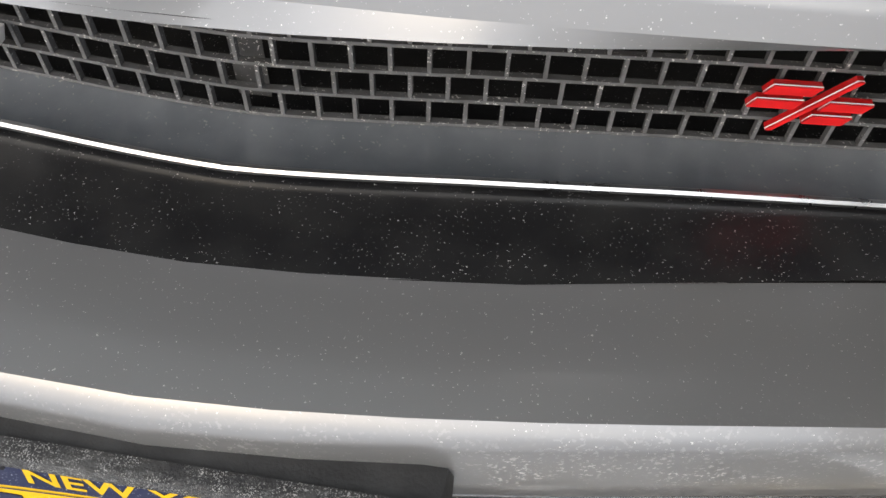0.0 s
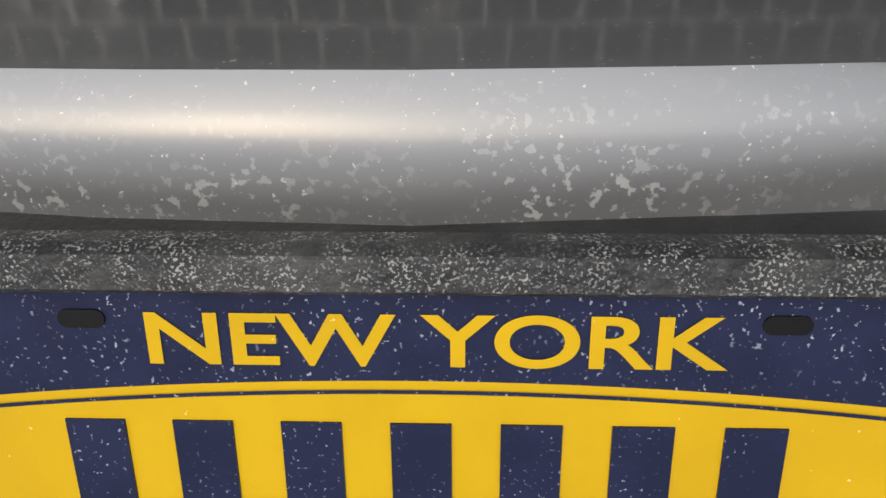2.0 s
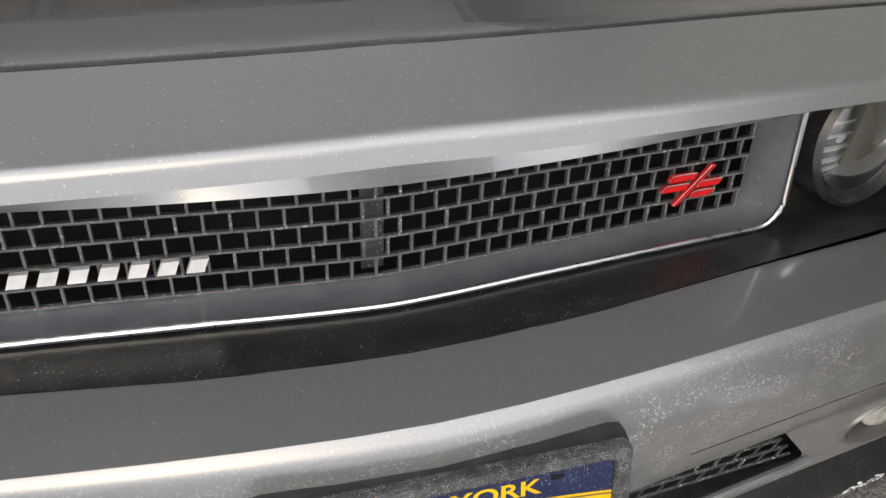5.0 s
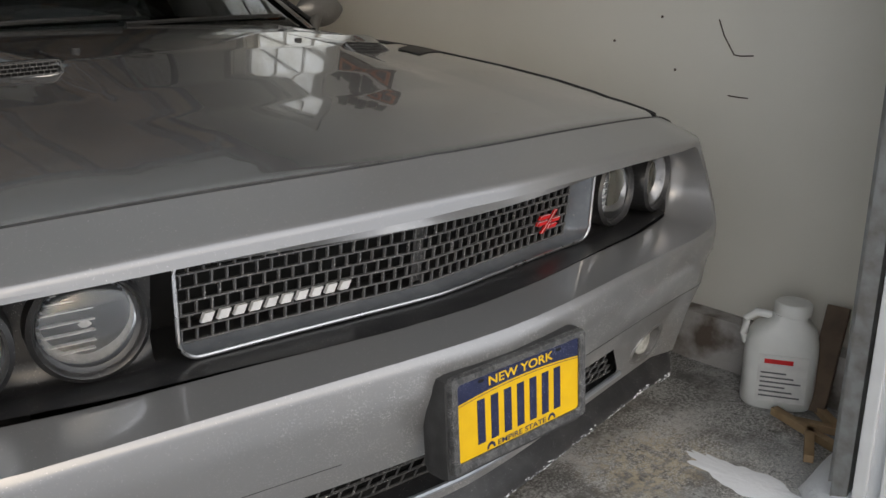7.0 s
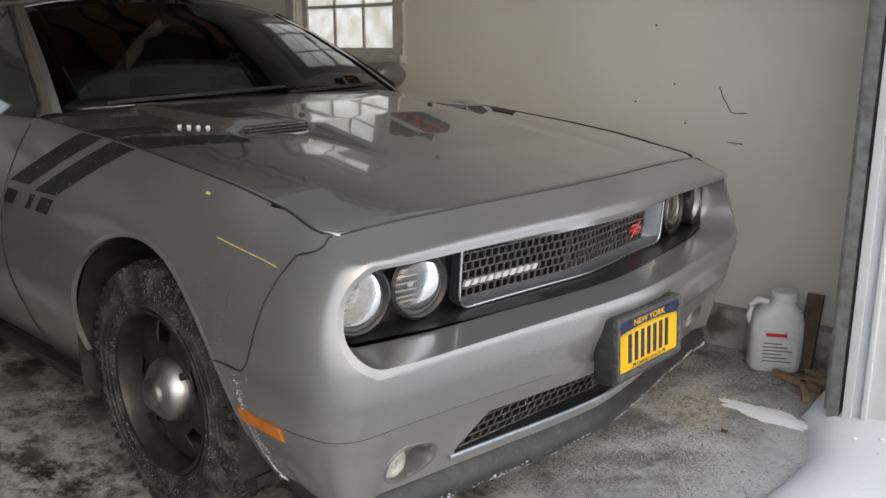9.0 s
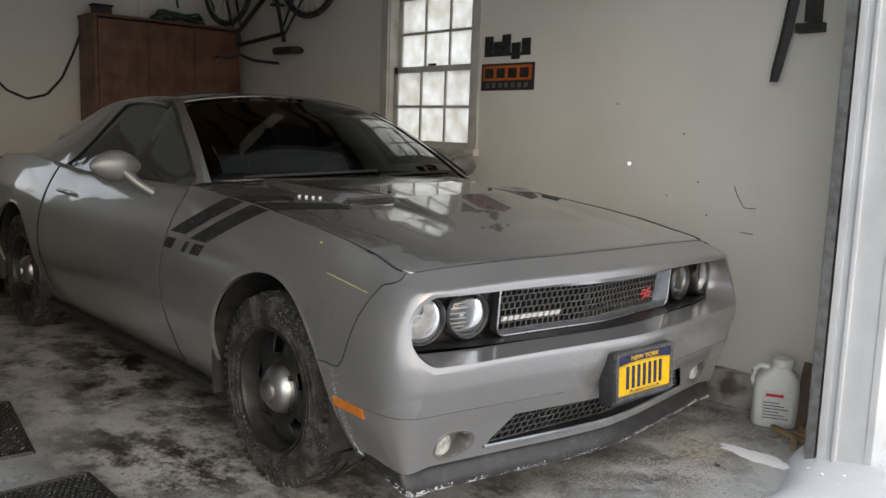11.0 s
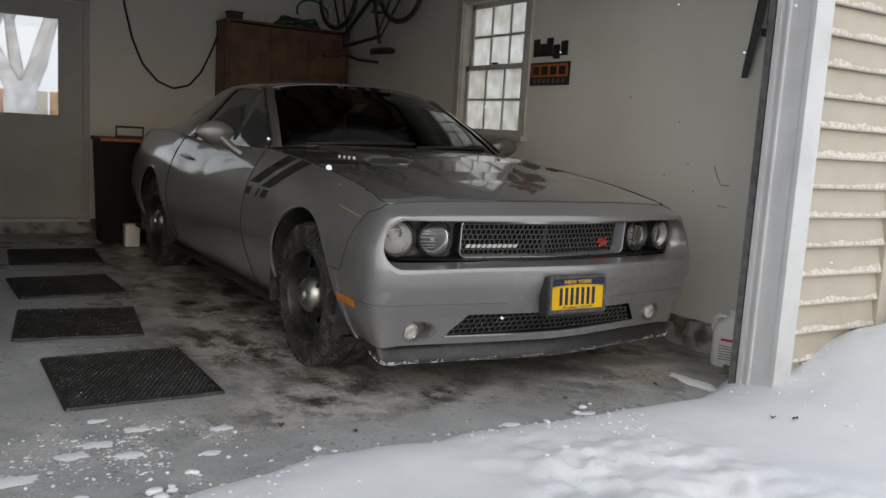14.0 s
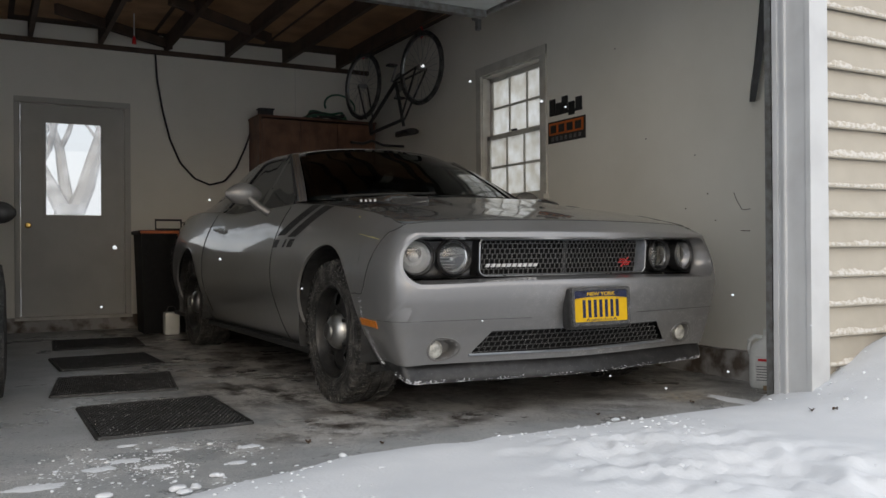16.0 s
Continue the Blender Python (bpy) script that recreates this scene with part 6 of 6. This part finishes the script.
def bike():
    """Bicycle hung upside down by its wheels, along the wall."""
    b = thing("bicycle", "dark bicycle hung upside down from the ceiling", "bicycle", at=pose(1.11, 4.55, 2.43, 0, 0, 8))

    def wheel_at(y):
        bm = bmesh.new()
        lathe(bm, [(0.322 + 0.022 * math.cos(a), 0.022 * math.sin(a)) for a in np.linspace(0, 2 * math.pi, 9)], 48, "X", (0, y, 0))
        w = part("wheel", bm, RUBBER, b, "thin bicycle wheel", True)
        bm = bmesh.new()
        lathe(bm, [(0.298, -0.012), (0.290, 0.0), (0.298, 0.012)], 40, "X", (0, y, 0))
        part("rim", bm, STEELTRACK, w, "", True)
        bm = bmesh.new()
        for k in range(24):
            a = 2 * math.pi * k / 24
            tube(bm, [(0.02 * (-1) ** k, y + 0.02 * math.cos(a + 0.6), 0.02 * math.sin(a + 0.6)), (0, y + 0.295 * math.cos(a), 0.295 * math.sin(a))], 0.0018, 4)
        part("spokes", bm, STEELTRACK, w)
        bm = bmesh.new()
        lathe(bm, [(0.001, -0.05), (0.022, -0.045), (0.022, 0.045), (0.001, 0.05)], 12, "X", (0, y, 0))
        part("hub", bm, STEELTRACK, w)
    wheel_at(-0.52)
    wheel_at(0.53)
    bb, seat, head, low = (0, -0.09, -0.06), (0, -0.22, -0.50), (0, 0.36, -0.52), (0, 0.39, -0.40)
    for nm, p, q, r in (("seat_tube", bb, seat, 0.016), ("down_tube", bb, low, 0.019), ("top_tube", (0, -0.20, -0.44), (0, 0.36, -0.50), 0.017), ("head_tube", head, low, 0.020)):
        bm = bmesh.new()
        tube(bm, [p, q], r, 10)
        part(nm, bm, BLACK, b, "", True)
    for s in (-1, 1):
        for p, q in (((s * 0.03, -0.09, -0.06), (s * 0.06, -0.52, 0)), ((s * 0.02, -0.20, -0.44), (s * 0.06, -0.52, 0)), ((s * 0.04, 0.40, -0.36), (s * 0.055, 0.53, 0))):
            bm = bmesh.new()
            tube(bm, [p, q], 0.010, 8)
            part("stay", bm, BLACK, b, "", True)
    bm = bmesh.new()
    tube(bm, [(-0.31, 0.24, -0.63), (-0.12, 0.33, -0.62), (0, 0.36, -0.58), (0.12, 0.33, -0.62), (0.31, 0.24, -0.63)], 0.014, 8)
    part("handlebar", bm, BLACK, b, "black handlebar", True)
    bm = bmesh.new()
    rows = [[(w * math.cos(a), y, -0.57 + 0.03 * math.sin(a)) for a in np.linspace(0, 2 * math.pi, 13)[:-1]] for y, w in ((-0.38, 0.07), (-0.32, 0.08), (-0.22, 0.05), (-0.10, 0.022))]
    vs = loft(bm, rows, True)
    bm.faces.new(vs[0])
    bm.faces.new(vs[-1])
    part("saddle", bm, BLACK, b, "black saddle", True)
    for s in (-1, 1):
        bm = bmesh.new()
        tube(bm, [(s * 0.05, -0.09, -0.06), (s * 0.06, -0.09 + s * 0.10, -0.06 - s * 0.13)], 0.010, 8)
        part("crank", bm, STEELTRACK, b)
        part("pedal", boxed(s * 0.11 - 0.045, s * 0.11 + 0.045, -0.09 + s * 0.10 - 0.04, -0.09 + s * 0.10 + 0.04, -0.07 - s * 0.13, -0.05 - s * 0.13, bevel=0.005), BLACK, b)
    bm = bmesh.new()
    lathe(bm, [(0.09, -0.003), (0.095, 0), (0.09, 0.003), (0.03, 0.002)], 32, "X", (0.04, -0.09, -0.06))
    part("chainring", bm, STEELTRACK, b)
    for y in (-0.52, 0.53):
        bm = bmesh.new()
        tube(bm, [(0, y, 0.28), (0.02, y, 0.30), (0.02, y, 0.36), (0, y, 0.38), (0, y, 0.55)], 0.008, 8)
        part("hook", bm, RED, b, "ceiling hook", True)


def bin_corner():
    b = thing("storage_bin", "tall black bin with a worn lid behind the car", "bin")
    bm = bmesh.new()
    rows = [[(x, y, z) for x, y in ((-1.16 + f, 4.98 + f), (-0.74 - f, 4.98 + f), (-0.74 - f, 5.42 - f), (-1.16 + f, 5.42 - f))] for z, f in ((0.0, 0.03), (0.9, 0.0))]
    vs = loft(bm, rows, True)
    bm.faces.new(vs[0])
    part("bin_body", bm, VOID, b)
    part("lid", boxed(-1.18, -0.72, 4.95, 5.44, 0.90, 0.935, bevel=0.012), VOID, b)
    part("lid_strip", boxed(-1.17, -0.76, 4.945, 4.955, 0.905, 0.93), ORANGE, b, "orange strip along the lid")
    f = thing("plate_frame", "thin black plate frame standing on the bin", "frame")
    for k in range(2):
        part("rail", boxed(-1.02, -0.78, 5.10, 5.112, 0.937 + 0.085 * k, 0.955 + 0.085 * k), BLACK, f)
        part("post", boxed(-1.02 + 0.228 * k, -1.008 + 0.228 * k, 5.101, 5.111, 0.955, 1.022), BLACK, f)
    w = thing("plastic_bag", "small white container on the floor beside the bin", "container")
    part("tub", boxed(-0.99, -0.86, 4.80, 4.92, 0.0, 0.20, bevel=0.02), PLASTIC, w, "", True)
    bm = bmesh.new()
    tube(bm, [(-0.97, 4.86, 0.20), (-0.95, 4.86, 0.25), (-0.90, 4.86, 0.25), (-0.88, 4.86, 0.20)], 0.006, 6)
    part("handle", bm, BLACK, w)


def wall_bits():
    t = thing("pry_bar", "flat black bar hanging on the wall by the opening", "tool")
    bm = bmesh.new()
    rows = []
    for y, z, w in ((0.335, 1.545, 0.020), (0.325, 1.60, 0.026), (0.295, 1.75, 0.028), (0.265, 1.95, 0.03), (0.245, 2.10, 0.032), (0.23, 2.30, 0.03)):
        rows.append([(WX - 0.055, y - w, z), (WX - 0.075, y, z), (WX - 0.055, y + w, z), (WX - 0.030, y, z)])
    vs = loft(bm, rows, True)
    bm.faces.new(vs[0])
    bm.faces.new(vs[-1])
    part("blade", bm, BLACK, t)
    part("bracket", boxed(WX - 0.05, WX, 0.14, 0.26, 1.76, 1.80), BLACK, t)
    part("bracket", boxed(WX - 0.09, WX, 0.16, 0.20, 1.80, 2.25), BLACK, t)
    for nm, pts in (("scratch", ((0.52, 1.055), (0.50, 1.01), (0.462, 0.955), (0.44, 0.952), (0.40, 0.955))), ("scratch", ((0.47, 0.835), (0.43, 0.832), (0.405, 0.832)))):
        bm = bmesh.new()
        tube(bm, [(WX - 0.0008, y, z) for y, z in pts], 0.0020, 5)
        tagged(part("wall_scratch", bm, JOIST), "thin dark scratch in the wall paint", "scratch", kind="structure")
    for k, (y, z) in enumerate(((0.72, 1.06), (0.90, 0.98), (0.82, 1.30), (1.25, 1.45), (0.66, 0.90), (1.55, 2.1))):
        bm = bmesh.new()
        lathe(bm, [(0.0045, 0), (0.004, -0.003), (0.0005, -0.004)], 8, "X", (WX, y, z))
        tagged(part("nail_head", bm, JOIST), "dark nail head in the wall", "nail")
    for k, (x, y, ln, rz, ry) in enumerate(((1.12, 0.0, 0.22, 70, 4), (1.05, -0.05, 0.16, 25, 3), (1.17, -0.06, 0.20, 110, 3), (1.22, -0.02, 0.12, 50, 3))):
        w = thing("wood_offcut", "short pale offcut of wood on the floor", "wood scrap", "offcuts by the wall", at=pose(x, y, 0.012, 0, 0, rz))
        part("stick", boxed(-ln / 2, ln / 2, -0.012, 0.012, -0.011, 0.011, bevel=0.002), material("pale_pine", (0.36, 0.25, 0.14), 0.7, 0, (0.25, 0.17, 0.09), 20), w)
    pl = thing("leaning_plank", "brown plank leaning against the wall", "plank", at=pose(1.24, 0.03, 0.0, 0, 24, 8))
    part("board", boxed(-0.012, 0.012, -0.03, 0.03, 0.006, 0.31, bevel=0.002), material("weathered_plank", (0.13, 0.09, 0.06), 0.8, 0, (0.08, 0.055, 0.04), 14), pl)


def second_car():
    """Dark car in the next bay; only its edge is seen."""
    c = thing("parked_suv", "dark blue parked car in the next bay", "car", at=pose(0.18, 0, 0))
    bm = bmesh.new()
    prof = ((0.0, 0.35), (0.02, 0.75), (0.12, 0.95), (0.95, 1.05), (1.55, 1.55), (3.3, 1.62), (4.2, 1.1), (4.3, 0.35))
    rows = []
    for x, k in ((-4.20, 0.86), (-4.12, 0.97), (-3.98, 1.0), (-2.72, 1.0), (-2.60, 0.97), (-2.52, 0.86)):
        rows.append([(x, 1.0 + y, 0.3 + (z - 0.3) * k) for y, z in prof])
    vs = loft(bm, rows)
    bm.faces.new(vs[0])
    bm.faces.new(vs[-1])
    part("body", bm, BLUECAR, c, "dark blue body", True, 30)
    for y in (1.85, 4.5):
        for x in (-2.58, -4.14):
            bm = bmesh.new()
            lathe(bm, [(0.10, -0.10), (0.22, -0.105), (0.33, -0.09), (0.345, -0.05), (0.345, 0.05), (0.33, 0.09), (0.22, 0.105), (0.10, 0.10)], 40, "X", (x, y, 0.345))
            part("wheel", bm, RUBBER, c, "", True, 40)
    bm = bmesh.new()
    rows = []
    for f in np.linspace(0, 1, 9):
        r = math.sin(math.pi * min(0.98, max(0.03, f))) ** 0.5
        rows.append([(-2.57 + 0.155 * f, 2.20 + 0.05 * r * math.sin(a), 0.955 + 0.06 * r * math.cos(a)) for a in np.linspace(0, 2 * math.pi, 17)[:-1]])
    vs = loft(bm, rows, True)
    bm.faces.new(vs[0])
    bm.faces.new(vs[-1])
    part("wing_mirror", bm, BLACK, c, "black wing mirror", True)


def snow_bits():
    random.seed(4)
    bm = bmesh.new()
    for k in range(70):
        x = random.uniform(-2.3, 0.2)
        y = edge_y(x) + abs(random.gauss(0, 0.07 if x > -1.3 else 0.18)) - 0.02
        r = random.uniform(0.003, 0.008) if k > 14 else random.uniform(0.010, 0.018)
        res = bmesh.ops.create_icosphere(bm, subdivisions=2, radius=r, matrix=Matrix.Translation((x, y, r * 0.5)) @ Matrix.Diagonal((random.uniform(0.8, 1.7), random.uniform(0.8, 1.4), random.uniform(0.35, 0.7), 1)))
        for v in res["verts"]:
            v.co += Vector((1, 1, 0.6)) * (0.35 * r * noise.noise(v.co * (0.9 / r)))
            v.co.z = max(0.0006, v.co.z)
    for k in range(900):
        x, y = random.gauss(-1.85, 0.26), random.gauss(0.12, 0.16)
        if y < edge_y(x) or noise.noise((x * 4, y * 4, 2)) < -0.05:
            continue
        r = random.uniform(0.001, 0.004) * (1 if k % 12 else 2.2)
        res = bmesh.ops.create_icosphere(bm, subdivisions=1, radius=r, matrix=Matrix.Translation((x, y, r * 0.3)) @ Matrix.Diagonal((random.uniform(0.8, 2.0), random.uniform(0.8, 1.6), random.uniform(0.3, 0.6), 1)))
        for v in res["verts"]:
            v.co.z = max(0.0006, v.co.z)
    for k in range(420):
        x, y = random.uniform(-2.2, 1.5), -0.26 - abs(random.gauss(0, 0.45))
        if y > edge_y(x) - 0.02 or noise.noise((x * 1.5, y * 1.5, 4)) < -0.05:
            continue
        r = random.uniform(0.003, 0.008) * (1 if k % 14 else 1.8)
        res = bmesh.ops.create_icosphere(bm, subdivisions=1, radius=r, matrix=Matrix.Translation((x, y, snow_z(x, y) + r * 0.15)) @ Matrix.Diagonal((random.uniform(0.8, 1.6), random.uniform(0.8, 1.4), random.uniform(0.4, 0.8), 1)))
        for v in res["verts"]:
            v.co += Vector((1, 1, 0.6)) * (0.4 * r * noise.noise(v.co * (0.9 / r)))
    tagged(part("snow_clumps", bm, SNOW, None, "", True), "loose lumps of snow along the drift's edge", "snow", kind="stuff")
    # Thin blown snow lying on the floor.
    for cx, cy, rx, ry, seed in ((0.785, -0.04, 0.19, 0.06, 21), (-1.80, 0.30, 0.075, 0.05, 2), (-1.92, 0.44, 0.06, 0.035, 3), (-2.25, -0.02, 0.14, 0.06, 4), (-0.45, -0.18, 0.07, 0.035, 5), (-1.52, 0.20, 0.07, 0.05, 6), (-0.05, -0.19, 0.08, 0.03, 7), (-1.95, 0.20, 0.08, 0.06, 8), (-1.88, 0.06, 0.07, 0.05, 9), (-2.05, 0.12, 0.09, 0.06, 10), (-1.62, -0.02, 0.06, 0.04, 11)):
        bm = bmesh.new()
        rows = []
        for f in (1.0, 0.8, 0.45, 0.05):
            row = []
            for i in range(96):
                a = 2 * math.pi * i / 96
                k = 1 + 0.45 * noise.noise((1.9 * math.cos(a), 1.9 * math.sin(a), seed * 3.7)) + 0.20 * noise.noise((5 * math.cos(a), 5 * math.sin(a), seed)) + 0.06 * noise.noise((15 * math.cos(a), 15 * math.sin(a), seed))
                size = 1 if seed == 21 else 0.62
                ex, ey = size * rx * f * k * math.cos(a), size * ry * f * k * math.sin(a)
                turn = 1.5 if seed == 21 else 0
                row.append((cx + ex * math.cos(turn) - ey * math.sin(turn), cy + ex * math.sin(turn) + ey * math.cos(turn), 0.0008 + 0.005 * (1 - f) ** 0.6))
            rows.append(row)
        vs = loft(bm, rows, True)
        bm.faces.new(vs[-1])
        tagged(part("snow_patch", bm, SNOW, None, "", True), "thin patch of blown snow on the floor", "snow")


def yard():
    """Snowy tree and fence behind the rear door's pane."""
    random.seed(11)
    t = thing("bare_tree", "bare winter tree with snow on its forked limbs", "tree", at=pose(-1.15, 12.5, 0))

    def limb(bm, p, d, r, ln, depth):
        pts = [Vector(p)]
        d = Vector(d).normalized()
        for k in range(5):
            d = (d + Vector((random.uniform(-0.2, 0.2), random.uniform(-0.2, 0.2), random.uniform(-0.02, 0.16)))).normalized()
            pts.append(pts[-1] + d * ln / 5)
        rows = []
        for i, q in enumerate(pts):
            rr = r * (1 - 0.6 * i / 5)
            rows.append([q + rr * Vector((math.cos(a), math.sin(a), 0)) for a in np.linspace(0, 2 * math.pi, 9)[:-1]])
        loft(bm, rows, True)
        if depth:
            for k in range(3):
                i = random.choice((2, 3, 4, 5))
                limb(bm, pts[i], d + Vector((random.uniform(-1, 1), random.uniform(-0.6, 0.6), random.uniform(0.0, 0.7))), r * 0.45, ln * 0.7, depth - 1)
    bm = bmesh.new()
    tube(bm, [(0, 0, -0.1), (0.02, 0, 0.7), (0.0, 0, 1.3), (0.02, 0, 1.55)], 0.24, 14)
    part("trunk", bm, BARK, t, "thick grey trunk", True)
    bm = bmesh.new()
    limb(bm, (-0.05, 0, 1.4), (-0.6, 0, 1), 0.16, 2.2, 3)
    limb(bm, (0.08, 0, 1.4), (0.45, 0, 1), 0.17, 2.3, 3)
    limb(bm, (0, 0.05, 1.3), (-0.1, 0.3, 1), 0.12, 2.0, 3)
    part("limbs", bm, BARK, t, "", True)
    fence = thing("board_fence", "pale board fence across the snowy yard", "fence")
    for k in range(40):
        part("fence_board", boxed(-9 + 0.4 * k, -8.64 + 0.4 * k, 17.0, 17.03, 0.0, 1.5), DECK if k % 3 else SIDING, fence)
    drift = bmesh.new()
    loft(drift, [[(x, y, 0.0 + 0.75 * math.exp(-((x + 2.9) / 0.9) ** 2 - ((y - 8.6) / 0.7) ** 2)) for x in np.linspace(-6, 2, 41)] for y in np.linspace(6.6, 11, 23)])
    tagged(part("snow_drift", drift, SNOW, None, "", True), "smooth heap of snow in the yard", "snow")
    for k in range(9):
        tr = thing("far_tree", "distant bare tree in the snow", "tree", "trees across the yard", at=pose(-14 + 3.1 * k + random.uniform(-1, 1), 24 + random.uniform(-3, 5), 0))
        bm = bmesh.new()
        limb(bm, (0, 0, 0), (0, 0, 1), 0.25, 4.5, 3)
        part("trunk", bm, BARK, tr, "", True)


def debris():
    random.seed(8)
    spots = ((-1.066, -0.03, 0.0), (0.55, 0.02, 0.0), (-0.02, 0.0, 0.0), (-1.30, 0.15, 0.0), (0.42, -0.75, None), (0.48, -0.82, None), (0.75, -1.25, None), (-0.2, -1.5, None))
    for x, y, z in spots:
        base = snow_z(x, y) + 0.001 if z is None else 0.001
        lf = thing("dead_leaf", "small curled dark dead leaf", "leaf", "leaves blown in", at=pose(x, y, base, 0, 0, random.uniform(0, 360)))
        bm = bmesh.new()
        loft(bm, [[(0.022 * f, 0.012 * g * math.sin(math.pi * (0.08 + 0.84 * f)), 0.002 + 0.008 * g * g + 0.004 * math.sin(5 * f)) for f in np.linspace(0, 1, 6)] for g in (-1, -0.4, 0.4, 1)])
        part("blade", bm, JOIST, lf)


debris()
jug()
mat_rows()
signs()
cabinet()
cable()
bike()
bin_corner()
wall_bits()
second_car()
snow_bits()
yard()

# ---- falling snow ----
random.seed(21)
FLAKES = []
bm = bmesh.new()
bmesh.ops.create_icosphere(bm, subdivisions=1, radius=0.0035)
for v in bm.verts:
    v.co *= random.uniform(0.7, 1.3)
first = tagged(part("snowflake", bm, SNOW, None, "", True), "small white snowflake drifting down", "snowflake", "falling snowflakes")
FLAKES.append(first)
for k in range(69):
    FLAKES.append(copy_thing(first, Matrix.Identity(4)))


def motions():
    """Flakes drift down before the opening and settle on the snow."""
    random.seed(5)
    for k, ob in enumerate(FLAKES):
        x, y = random.uniform(-2.6, 1.3), random.uniform(-2.0, -0.45)
        if k % 4 == 0:
            x, y = random.uniform(-2.2, 0.5), random.uniform(-2.2, -1.0)
        land = random.uniform(12.4, 18.0)
        speed, drift = random.uniform(0.35, 0.7), random.uniform(0.04, 0.14)
        floor_z = snow_z(x, y) + 0.004
        rows = []
        for t in (0.0, 6.0, 10.0, 12.0, 13.0, 14.0, 15.0, 16.0):
            left = max(0.0, land - t)
            rows.append((t, pose(x + drift * left + 0.03 * math.sin(1.3 * t + k), y - 0.5 * drift * left, floor_z + speed * left, 40 * t % 80, 0, 0)))
        walk(ob, rows)


motions()
